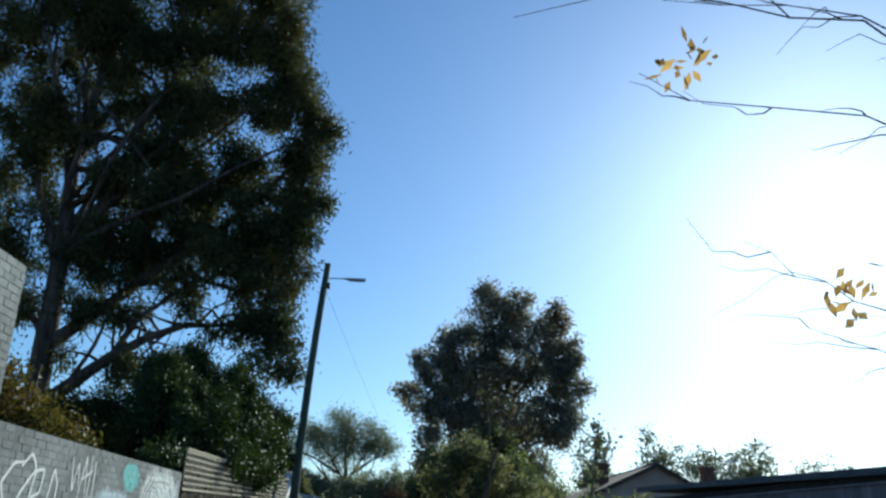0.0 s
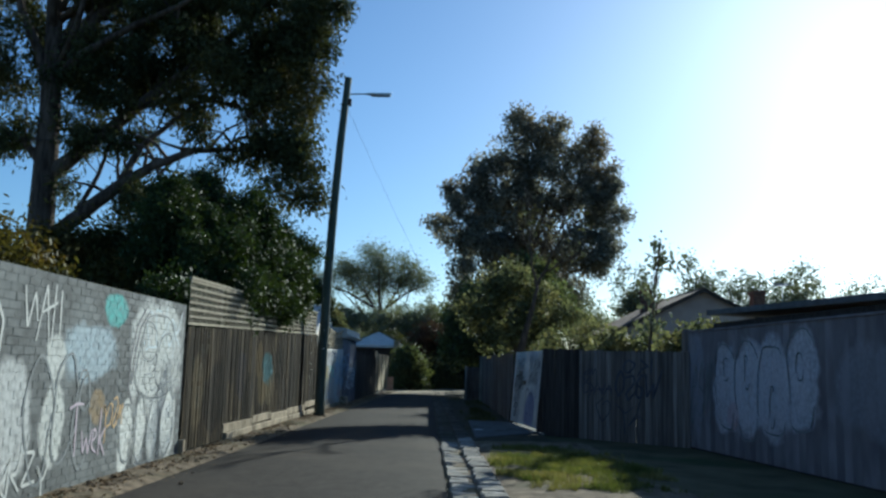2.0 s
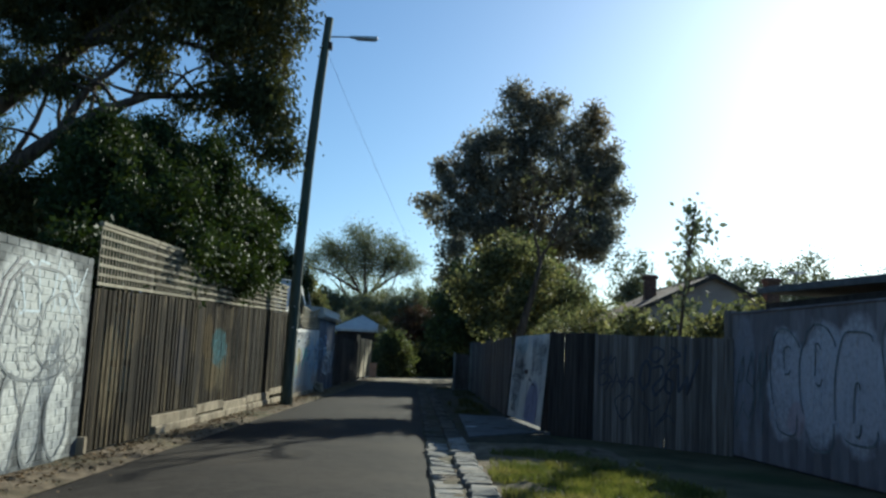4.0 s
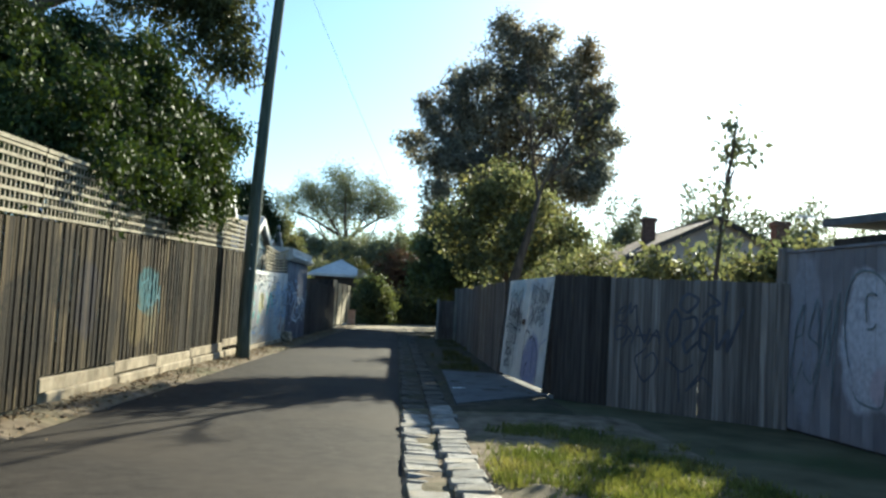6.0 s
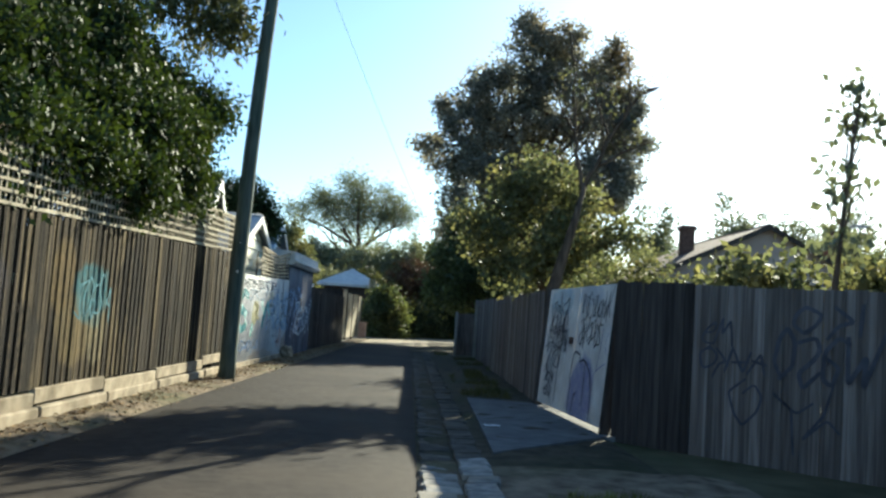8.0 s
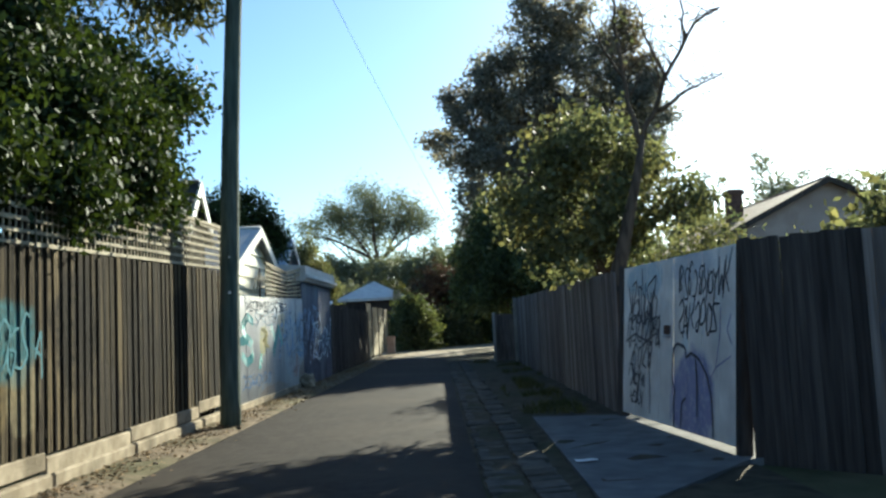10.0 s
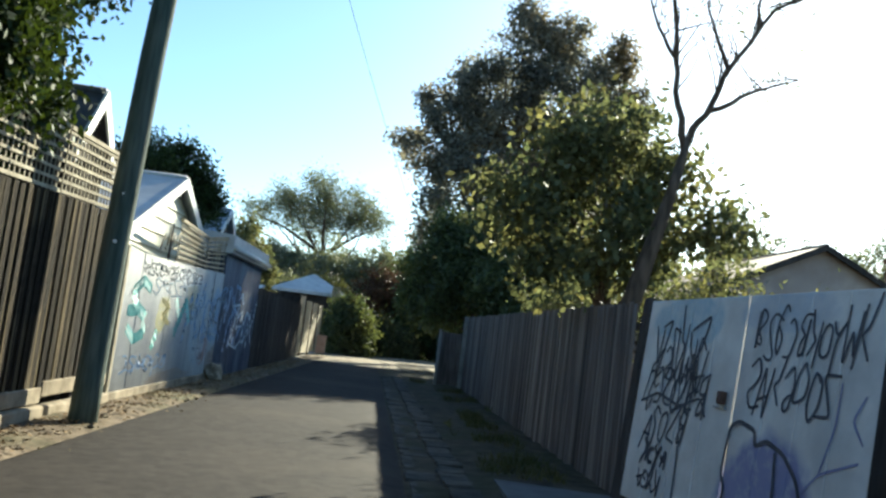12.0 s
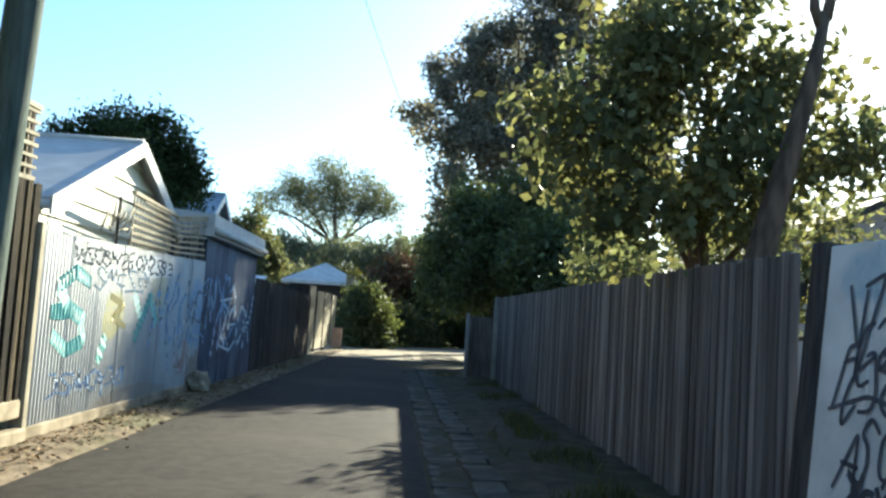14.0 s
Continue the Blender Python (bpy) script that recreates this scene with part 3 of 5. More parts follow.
rng = np.random.default_rng(11)
F_brick, L_brick = wall_frame((xl(9.3), 9.3), (xl(16.65), 16.65))
wall_brick = thing("brick_wall", "grey-painted brick wall covered with layers of graffiti", "wall", F_brick, kind="structure")
box("mortar", -0.11, -0.004, 0, L_brick, 0, 2.318, M_mortar, wall_brick, 0)
F_tall, L_tall = wall_frame((xl(-4), -4), (xl(9.28), 9.28))
wall_tall = thing("tall_brick_wall", "tall grey-painted brick side wall of a building", "wall", F_tall, kind="structure")
box("mortar", -0.3, -0.006, 0, L_tall, 0, 3.955, M_mortar, wall_tall, 0)
part("brickwork", brick_boxes([b for b in brick_layout(L_tall, 46, rng) if b[0] > 8], M_brick_far, "brickwork"), wall_tall)["kind"] = "stuff"


# ---- fences ----
def board_mesh(name, w, th, material, top=0.0):
    """A board of unit height, with rounded front edges."""
    bm = box_bm(0, th, 0, w, 0, 1)
    e = [x for x in bm.edges if abs(x.verts[0].co.z - x.verts[1].co.z) > 0.5 and x.verts[0].co.x > th / 2]
    bmesh.ops.bevel(bm, geom=e, offset=min(0.004, th / 3), segments=1, affect="EDGES")
    return bm_mesh(name, bm, material)


def paling_fence(label, a, b, z0, z1, material, step=0.088, width=0.104, seed=1, name="paling_fence", gap=0.0, lap=0.014, skip=None):
    """A lapped paling fence; z0 and z1 give its foot and its top at a distance along it."""
    rng = np.random.default_rng(seed)
    m, L = wall_frame(a, b)
    t = thing(name, label, "fence", m)
    board = board_mesh("paling", width, 0.014, material)
    n = math.ceil(L / step)
    for i in range(n):
        u = min(i * step, L - 0.07)
        lo, hi = z0(u), z1(u) + rng.normal(0, 0.008)
        part("paling", board, t, m=Matrix.LocRotScale((((i % 2) if rng.random() < 0.75 else rng.random()) * lap + 0.002 + rng.uniform(0, 0.004), u + rng.normal(0, 0.004), lo), Euler((rng.normal(0, 0.004), 0, rng.normal(0, 0.02))), (1, rng.uniform(0.9, 1.06), hi - lo)))
    u = 0.1
    while u < L:
        box("post", -0.14, -0.045, u, u + 0.1, 0, z1(u) - 0.08, M_dark, t)
        u += 2.4
    for f in (0.16, 0.52, 0.88):
        h = z0(0) + (z1(0) - z0(0)) * f
        h2 = z0(L) + (z1(L) - z0(L)) * f
        bm = box_bm(-0.042, 0.0, 0, L, -0.04, 0.04)
        for v in bm.verts:
            v.co.z += h2 if v.co.y > L / 2 else h
        part("rail", bm, t, material=M_dark)
    return t


def top_l(y):
    return 2.0 + (y - 16.8) * 0.0272


fence_left = paling_fence("weathered brown paling fence on a sleeper plinth", (xl(16.72), 16.72), (xl(29.75), 29.75), lambda u: 0.05 if u < 2.35 else 0.34, lambda u: top_l(16.72 + u) + (0.0 if u > 2.0 else -0.015), M_paling, 0.08, 0.09, seed=4, lap=0.018)
rng = np.random.default_rng(5)
u = 2.4
while u < 12.9:
    L = min(rng.uniform(1.6, 2.5), 13.0 - u)
    box("plinth_board", -0.02, 0.05, u, u + L - 0.012, 0.17, 0.335, M_sill, fence_left, 0.012, "pale weathered sleeper", m=Matrix.Rotation(rng.normal(0, 0.004), 4, "X"))
    box("plinth_board", -0.02, 0.075 + rng.uniform(0, 0.03), u + 0.1, u + L + 0.05, -0.05, 0.165, M_sill, fence_left, 0.02, "pale weathered sleeper")
    u += L
box("post", -0.02, 0.09, -0.07, 0.02, 0, 0.24, M_sill, fence_left, 0.01, "short pale stump")


def lattice(label, a, b, z0a, z0b, z1a, z1b, rows, vstep, seed, broken=0.0):
    """A lattice screen: flat horizontal slats before upright ones, with a cap."""
    rng = np.random.default_rng(seed)
    m, L = wall_frame(a, b)
    t = thing("lattice_screen", label, "lattice", m, group="lattice along the fence top")
    lo, hi = (lambda u: z0a + (z0b - z0a) * u / L), (lambda u: z1a + (z1b - z1a) * u / L)
    for r in range(rows):
        f = (r + 0.25) / (rows - 0.4)
        s, e = (0, L) if rng.random() > broken else (L * rng.uniform(0, 0.35), L * rng.uniform(0.7, 1))
        bm = box_bm(0.006, 0.018, s, e, -0.0165, 0.0165)
        for v in bm.verts:
            uu = v.co.y
            v.co.z += lo(uu) + (hi(uu) - lo(uu)) * f + rng.normal(0, 0.003)
        part("slat", bm, t, material=M_lattice)
    sl = bm_mesh("slat", box_bm(-0.006, 0.004, -0.011, 0.011, 0, 1), M_lattice)
    u = 0.04
    while u < L - 0.02:
        if rng.random() > broken:
            part("slat", sl, t, m=Matrix.LocRotScale((0, u, lo(u)), Euler((rng.normal(0, 0.006), 0, 0)), (1, 1, hi(u) - lo(u))))
        u += vstep
    bm = box_bm(-0.025, 0.032, 0, L - 0.01, -0.022, 0.022)
    for v in bm.verts:
        v.co.z += hi(v.co.y) + 0.01
    part("cap", bm, t, material=M_lattice)
    return t


edges = [16.8 + i * 2.14 for i in range(7)]
for i in range(6):
    y0, y1 = edges[i], edges[i + 1] - 0.03
    t = lattice("sun-bleached timber lattice screen above the paling fence", (xl(y0) - 0.01, y0), (xl(y1) - 0.01, y1), top_l(y0) + 0.012, top_l(y1) + 0.012,
                2.76 + (y0 - 16.8) * 0.0205, 2.76 + (y1 - 16.8) * 0.0205, 7, 0.105, 20 + i)
    box("post", -0.11, -0.03, 2.05, 2.13, 1.5, 2.80 + (y1 - 16.8) * 0.0205, M_dark, t, 0.004)

# ---- street lamp pole ----
pole = thing("lamp_pole", "tall green-grey timber pole with a street lamp arm", "lamp pole", pose(-2.42, 27.88, 0))
top = Vector((0.37, 0.55, 10.12))
tube("shaft", [Vector((top.x * max(s, 0) ** 2.2, top.y * s, top.z * s)) for s in (-0.01, 0.05, 0.2, 0.4, 0.6, 0.8, 1.0)], [0.15, 0.142, 0.138, 0.13, 0.122, 0.114, 0.105], M_pole, pole, 14)
arm0, lampend = Vector((0.345, 0.525, 9.6)), Vector((1.68, 0.55, 9.7))
tube("arm", [arm0, arm0 + Vector((0.35, 0, 0.02)), arm0 + Vector((0.75, 0, 0.03))], [0.022, 0.02, 0.02], M_metal, pole)
bm = box_bm(arm0.x + 0.6, lampend.x, 0.45, 0.59, arm0.z - 0.02, arm0.z + 0.07)
for v in bm.verts:
    if v.co.x < arm0.x + 0.7:
        v.co.z = arm0.z + 0.025 + (v.co.z - arm0.z - 0.025) * 0.5
bmesh.ops.bevel(bm, geom=bm.edges[:], offset=0.015, segments=2, affect="EDGES")
head = part("lamp_head", bm, pole, "slim grey lamp head", material=M_metal)
box("lens", arm0.x + 0.75, lampend.x - 0.04, 0.465, 0.575, arm0.z - 0.045, arm0.z - 0.018, M_conc, head, 0.008)
k = Vector((0.33, 0.51, 9.36))
box("fuse_box", k.x + 0.06, k.x + 0.17, k.y - 0.08, k.y + 0.06, k.z - 0.12, k.z + 0.08, M_dark, pole, 0.01)
for z, w in ((2.42, 0.02), (1.9, 0.035)):
    p = Vector((top.x * (z / top.z) ** 2.2, top.y * z / top.z, z))
    box("tag", p.x + 0.02, p.x + 0.02 + w, p.y - 0.165, p.y - 0.15, z, z + w, M_white, pole, 0.002)
wire = thing("overhead_wire", "thin sagging overhead wire from the pole", "wire", pose(-2.05, 28.5, 9.2))
a, b = Vector((0, 0, 0)), Vector((4.3, 14.0, -6.9))
tube("cable", [a + (b - a) * s + Vector((0, 0, -0.9 * s * (1 - s))) for s in [i / 12 for i in range(13)]], [0.004] * 13, M_dark, wire, 5)

# ---- corrugated iron fence ----
F_corr, L_corr = wall_frame((xl(29.82), 29.82), (xl(35.95), 35.95))
corr = thing("corrugated_fence", "pale painted corrugated iron fence with colourful graffiti", "fence", F_corr)


def corr_mesh(name, w, material, pitch=0.076, amp=0.009, th=0.002):
    n = int(round(w / pitch * 8))
    V, F = [], []
    for i in range(n + 1):
        y = w * i / n
        x = amp * math.cos(2 * math.pi * y / pitch)
        V += [(x, y, 0), (x, y, 1), (x - th, y, 0), (x - th, y, 1)]
    for i in range(n):
        o = 4 * i
        F += [(o, o + 4, o + 5, o + 1), (o + 2, o + 3, o + 7, o + 6), (o + 1, o + 5, o + 7, o + 3)]
    return as_mesh(name, V, F, material, True)


sheet = corr_mesh("sheet", 0.76, M_corr)
n = int(L_corr / 0.76)
for i in range(n + 1):
    part("sheet", sheet, corr, m=Matrix.LocRotScale((0.02 + 0.0015 * (i % 2), i * 0.76 if i < n else L_corr - 0.76, 0.08), None, (1, 1, 1.9 + 0.012 * i + rng.normal(0, 0.006))))
box("footing", -0.05, 0.06, -0.02, L_corr, -0.05, 0.15, M_sill, corr, 0.012, "pale concrete footing")
box("rail", -0.05, 0.0, 0, L_corr, 1.7, 1.78, M_dark, corr, 0)
box("post", -0.06, 0.07, -0.1, -0.01, 0, 2.02, M_lattice, corr, 0.006)


def on_corr(u, v):
    return 0.026 + 0.009 * math.cos(2 * math.pi * ((u if u < n * 0.76 else u - L_corr + 0.76) % 0.76) / 0.076)


rng = np.random.default_rng(31)
on_sheet = lambda a, h: on_corr(a, h) + 0.003
spray([[(1.3, 1.52), (0.9, 1.62), (0.52, 1.46), (0.72, 1.26), (1.16, 1.14), (1.2, 0.9), (0.8, 0.82), (0.42, 0.98)], [(0.36, 1.2), (0.9, 1.22)], [(2.75, 1.45), (3.1, 1.12), (3.4, 1.42), (3.75, 1.08)], [(3.1, 1.12), (2.85, 0.86)], [(1.9, 0.95), (1.7, 0.66)]], 0.17, on_sheet, P_teal, corr, step=0.014)
spray([[(1.95, 1.4), (2.4, 1.3), (2.05, 1.15), (2.5, 1.05)]], 0.09, lambda a, h: on_corr(a, h) + 0.005, P_yellow, corr, step=0.014)
for u0, u1, v0, v1, k, mm, w in ((0.8, 4.3, 1.74, 1.92, 13, P_slate, 0.026), (1.4, 3.4, 1.5, 1.72, 6, P_pale, 0.03), (0.4, 2.5, 0.38, 0.6, 8, P_blue, 0.03), (3.6, 6.4, 0.8, 1.7, 5, P_blue, 0.035), (4.2, 6.0, 0.5, 1.3, 4, P_white, 0.04), (5.2, 6.5, 1.0, 1.6, 3, P_slate, 0.05)):
    spray(scrawl(rng, u0, u1, v0, v1, k), w, lambda a, h: on_corr(a, h) + 0.0045, mm, corr, step=0.014)
lattice("broken grey lattice leaning above the iron fence", (xl(32.3) + 0.0, 32.3), (xl(34.15), 34.15), 1.98, 2.0, 2.66, 2.6, 8, 0.12, 41, 0.12)
lattice("broken grey lattice leaning above the iron fence", (xl(34.2), 34.2), (xl(35.9), 35.9), 2.0, 2.05, 2.58, 2.78, 8, 0.12, 42, 0.18)
stick = thing("broken_trellis", "splintered trellis sticks hanging over the iron fence", "trellis", F_corr)
for k in range(9):
    u, v = rng.uniform(1.5, 2.5), rng.uniform(1.98, 2.35)
    tube("stick", [(0.0, u, v), (0.01, u + rng.uniform(-0.45, 0.45), v + rng.uniform(-0.1, 0.35))], [0.014, 0.011], M_lattice, stick, 5)
tube("stick", [(0, 2.0, 1.9), (0.0, 2.05, 2.55)], [0.02, 0.018], M_dark, stick, 6)


# ---- buildings behind the left fences ----
def gable_building(name, label, category, m, half, length, eave, ridge, wall_mat, roof_mat, trim_mat, over=0.3, boards=0.0, board_from=0.0):
    """Gable front at local y = 0 facing -Y, ridge along +Y."""
    t = thing(name, label, category, m)
    V = [(x, y, z) for y in (0, length) for x, z in ((-half, 0), (half, 0), (half, eave), (0, ridge), (-half, eave))]
    wall = part("wall", as_mesh("wall", V, [(0, 1, 2, 3, 4), (9, 8, 7, 6, 5), (1, 6, 7, 2), (0, 4, 9, 5)], wall_mat), t)
    s = (ridge - eave) / half
    for sg, nm in ((-1, "roof"), (1, "roof")):
        e = half + over
        p = [(0, ridge + 0.02), (sg * e, ridge - s * e + 0.02)]
        V = [(x, y, z + d) for y in (-over, length + over) for d in (0, 0.06) for x, z in p]
        part("roof", as_mesh("roof", V, [(0, 1, 3, 2), (4, 6, 7, 5), (2, 3, 7, 6), (0, 4, 5, 1), (1, 5, 7, 3), (0, 2, 6, 4)], roof_mat), t)
        V = [(x, y, z + d) for y in (-over - 0.035, -over - 0.003) for d in (-0.12, 0.075) for x, z in p]
        part("bargeboard", as_mesh("bargeboard", V, [(0, 1, 3, 2), (4, 6, 7, 5), (2, 3, 7, 6), (0, 4, 5, 1), (1, 5, 7, 3), (0, 2, 6, 4)], trim_mat), t)
        tube("gutter", [(sg * e, -over, ridge - s * e), (sg * e, length + over, ridge - s * e)], [0.05, 0.05], roof_mat, t, 6)
    tube("ridge_cap", [(0, -over, ridge + 0.08), (0, length + over, ridge + 0.08)], [0.05, 0.05], roof_mat, t, 6)
    if boards:
        z = board_from
        while z < ridge - 0.1:
            w0 = half if z <= eave else (ridge - z) / s
            w1 = half if z + boards <= eave else max((ridge - z - boards) / s, 0.02)
            V = [(-w0, -0.042, z), (w0, -0.042, z), (w1, -0.006, z + boards), (-w1, -0.006, z + boards), (-w0, -0.002, z), (w0, -0.002, z)]
            part("weatherboard", as_mesh("weatherboard", V, [(0, 1, 2, 3), (4, 5, 1, 0)], wall_mat), wall)
            z += boards
    return t


gable_building("garage", "cream weatherboard garage with a pale grey iron roof", "garage", pose(-3.22, 33.55, 0, 0, 0, 90), 2.8, 6.0, 2.34, 3.43, M_cream, M_roof, M_roof, 0.18, 0.25, 1.2)
gable_building("cubby_house", "little dark-roofed shed with white bargeboards", "shed", pose(-3.1, 28.7, 0, 0, 0, 90), 0.62, 2.4, 2.9, 3.6, M_dark, M_slate, M_white, 0.1)
gable_building("neighbour_house", "small pale house with a blue-grey iron roof", "house", pose(-4.7, 46.5, 0, 0, 0, 90), 2.6, 7.0, 3.0, 4.5, M_render, M_iron_b, M_white, 0.25)

F_shed, L_shed = wall_frame((xl(36.0), 36.0), (xl(40.4), 40.4))
shed = thing("iron_shed", "blue-grey painted iron shed with a grey roof edge", "shed", F_shed)
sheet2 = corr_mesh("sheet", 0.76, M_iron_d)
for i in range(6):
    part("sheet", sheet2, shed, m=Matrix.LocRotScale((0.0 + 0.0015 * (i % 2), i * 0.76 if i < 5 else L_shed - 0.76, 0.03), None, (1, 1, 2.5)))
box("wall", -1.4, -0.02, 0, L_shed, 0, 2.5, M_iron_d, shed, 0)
bm = box_bm(-1.5, 0.14, -0.12, L_shed + 0.1, 2.5, 2.62)
for v in bm.verts:
    if v.co.z > 2.6:
        v.co.z = 2.86 if v.co.x > 0 else 2.98
part("roof", bm, shed, material=M_roof)
on_iron = lambda a, h: 0.012 + 0.009 * math.cos(2 * math.pi * (a % 0.76) / 0.076)
spray(scrawl(rng, 0.3, 2.6, 0.9, 2.0, 4), 0.07, on_iron, P_blue, shed, step=0.014)
spray(scrawl(rng, 1.2, 4.2, 0.6, 1.5, 4), 0.05, lambda a, h: on_iron(a, h) + 0.002, P_pale, shed, step=0.014)
tube("gutter", [(0.17, -0.1, 2.6), (0.17, L_shed + 0.1, 2.6)], [0.06, 0.06], M_roof, shed, 8)

# the tree shade on this fence is put into its dark timber colour
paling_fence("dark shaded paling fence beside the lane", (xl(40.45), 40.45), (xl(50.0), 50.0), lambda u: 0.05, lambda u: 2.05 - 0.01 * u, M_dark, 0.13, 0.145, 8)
gate_far = paling_fence("sunlit pale timber panels of a far gate", (-2.35, 51.2), (-1.95, 57.5), lambda u: 0.12, lambda u: 2.35 if u < 1.5 else 2.2, M_lattice, 2.05, 1.55, 9, "board_gate")
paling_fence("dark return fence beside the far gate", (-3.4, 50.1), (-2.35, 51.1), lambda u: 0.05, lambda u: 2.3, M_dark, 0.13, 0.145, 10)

hut = thing("hut", "small far hut with a pale pyramid roof", "hut", pose(-2.88, 64.9, 0))
box("wall", -1.5, 1.5, -1.5, 1.5, 0, 2.95, M_dark, hut, 0)
R = 1.9
V = [(-R, -R, 2.95), (R, -R, 2.95), (R, R, 2.95), (-R, R, 2.95), (0, 0, 3.95), (-R, -R, 2.8), (R, -R, 2.8), (R, R, 2.8), (-R, R, 2.8)]
part("roof", as_mesh("roof", V, [(0, 1, 4), (1, 2, 4), (2, 3, 4), (3, 0, 4), (0, 5, 6, 1), (1, 6, 7, 2), (2, 7, 8, 3), (3, 8, 5, 0), (8, 7, 6, 5)], M_roof), hut)
box("post", 1.15, 1.55, -2.1, -1.75, 0, 3.3, M_sill, hut, 0.02, "tan square post beside the roof")
bin_far = thing("post_box", "small peach-coloured box standing beside the far gate", "box", pose(-1.7, 58.2, 0.03))
box("body", -0.2, 0.2, -0.25, 0.25, 0, 0.75, M_peach, bin_far, 0.03)
box("lid", -0.23, 0.23, -0.28, 0.28, 0.75, 0.83, M_peach, bin_far, 0.02)
whiteshed = thing("low_shed", "low shed with a bright white roof behind the fence", "shed", pose(-3.9, 45.2, 0))
box("wall", -0.7, 0.7, -0.9, 0.9, 0, 2.0, M_dark, whiteshed, 0)
bm = box_bm(-0.85, 0.85, -1.0, 1.0, 2.0, 2.08)
for v in bm.verts:
    v.co.z += 0.25 if v.co.y > 0 else 0
part("roof", bm, whiteshed, material=M_white)

# ---- right side: gates and fences ----
F_gate, L_gate = wall_frame((2.84, 26.57), (3.13, 23.16))
F_gate = F_gate @ Matrix.Rotation(-0.078, 4, "Y")
gates = thing("double_gate", "white-painted double gates tagged with dark graffiti", "gate", F_gate)
half = L_gate * 0.53
on_gate = lambda u, v: 0.006
rng = np.random.default_rng(51)
leafs = []
for k in range(2):
    u0, u1 = ((0.03, half - 0.012), (half + 0.012, L_gate - 0.02))[k]
    leaf = box("gate_leaf", -0.03, 0.0, u0, u1, 0.12, 1.93, M_gate, gates, 0.004)
    leafs.append(leaf)
    for f in (0.25, 0.5, 0.75):
        c = u0 + f * (u1 - u0)
        box("seam", 0.0, 0.004, c - 0.008, c + 0.008, 0.13, 1.92, M_gate, leaf, 0)
    box("frame", -0.075, -0.03, u0, u1, 0.14, 0.2, M_metal, leaf, 0.003)
    box("frame", -0.075, -0.03, u0, u1, 1.8, 1.86, M_metal, leaf, 0.003)
box("gate_post", -0.1, 0.02, -0.14, 0.0, 0, 1.96, M_dark, gates, 0.006)
box("gate_post", -0.1, 0.02, L_gate, L_gate + 0.1, 0, 1.96, M_dark, gates, 0.006)
box("latch", 0.0, 0.05, half - 0.18, half - 0.1, 1.1, 1.2, M_bricks, gates, 0.008, "rusty latch plate")
box("bolt", 0.005, 0.025, half - 0.26, half - 0.08, 1.07, 1.085, M_metal, gates, 0.002)
for u0, u1, v0, v1, cnt, w in ((0.2, 1.25, 1.2, 1.66, 6, 0.03), (0.35, 1.3, 1.15, 1.5, 6, 0.028), (0.25, 1.35, 0.95, 1.3, 7, 0.03), (0.25, 1.1, 0.7, 1.02, 5, 0.03), (0.35, 0.85, 0.5, 0.68, 4, 0.045), (0.3, 0.8, 0.26, 0.42, 4, 0.026)):
    spray(scrawl(rng, u0, u1, v0, v1, cnt), w, on_gate, P_black, leafs[0])
spray([[(0.16, 1.0), (0.5, 1.1), (0.95, 1.02), (1.3, 1.12), (1.42, 0.98)], [(1.0, 0.95), (1.06, 0.6), (1.08, 0.2)], [(0.98, 1.66), (1.28, 1.78), (1.18, 1.5), (1.05, 1.36)]], 0.028, lambda u, v: 0.007, P_black, leafs[0])
spray(tag(rng, [G_LOOP, G_SNAKE, G_EYE, G_CUP, G_LOOP, G_KICK, G_RING, G_TAIL, G_WAVE, G_KICK], 1.98, 3.25, 1.5, 1.8), 0.024, on_gate, P_black, leafs[1])
spray(tag(rng, [G_SNAKE, G_PEAK, G_KICK, G_EYE, G_RING, G_RING, G_BOLT], 1.96, 2.98, 1.1, 1.42), 0.026, on_gate, P_black, leafs[1])
spray([[(1.86, 0.14), (1.84, 0.4), (1.88, 0.52), (1.8, 0.62), (1.84, 0.96), (1.96, 1.01), (2.18, 0.97), (2.2, 0.86), (2.34, 0.92), (2.56, 0.86), (2.74, 0.72), (2.86, 0.5), (2.9, 0.14)], [(2.46, 0.86), (2.5, 0.6), (2.5, 0.3)], [(2.06, 0.14), (2.08, 0.4), (2.2, 0.46)]], 0.034, lambda u, v: 0.009, P_black, leafs[1])
spray([[(2.8, 0.66), (2.95, 0.8), (3.3, 0.92)], [(2.95, 0.8), (3.05, 1.1), (3.06, 1.36)], [(3.3, 1.3), (3.2, 1.15), (3.32, 1.02)]], 0.018, lambda u, v: 0.006, P_purple, leafs[1])

fence_far = paling_fence("grey close-boarded paling fence in shade", (3.12, 42.9), (2.93, 26.8), lambda u: -0.03, lambda u: 2.03 - 0.0075 * u, M_paling_d, 0.074, 0.106, 12, lap=0.015)
box("post", -0.02, 0.12, -0.12, 0.0, 0, 2.05, M_conc, fence_far, 0.008, "pale end post")
endpanel = thing("end_panel", "low grey return panel at the fence end", "fence", pose(2.75, 43.0, 0))
box("panel", -0.36, 0.3, 0.0, 0.04, 0.1, 1.55, M_paling_d, endpanel, 0.01)
box("post", -0.42, -0.34, -0.02, 0.06, 0, 1.62, M_conc, endpanel, 0.008)
diag_a, diag_b, diag_k = Vector((3.24, 23.0, 0)), Vector((5.82, 20.42, 0)), 0.27
mid = diag_a + (diag_b - diag_a) * diag_k
paling_fence("near-black stained paling panel beside the gates", diag_a, mid, lambda u: -0.03, lambda u: 1.94, M_dark, 0.088, 0.11, 13)
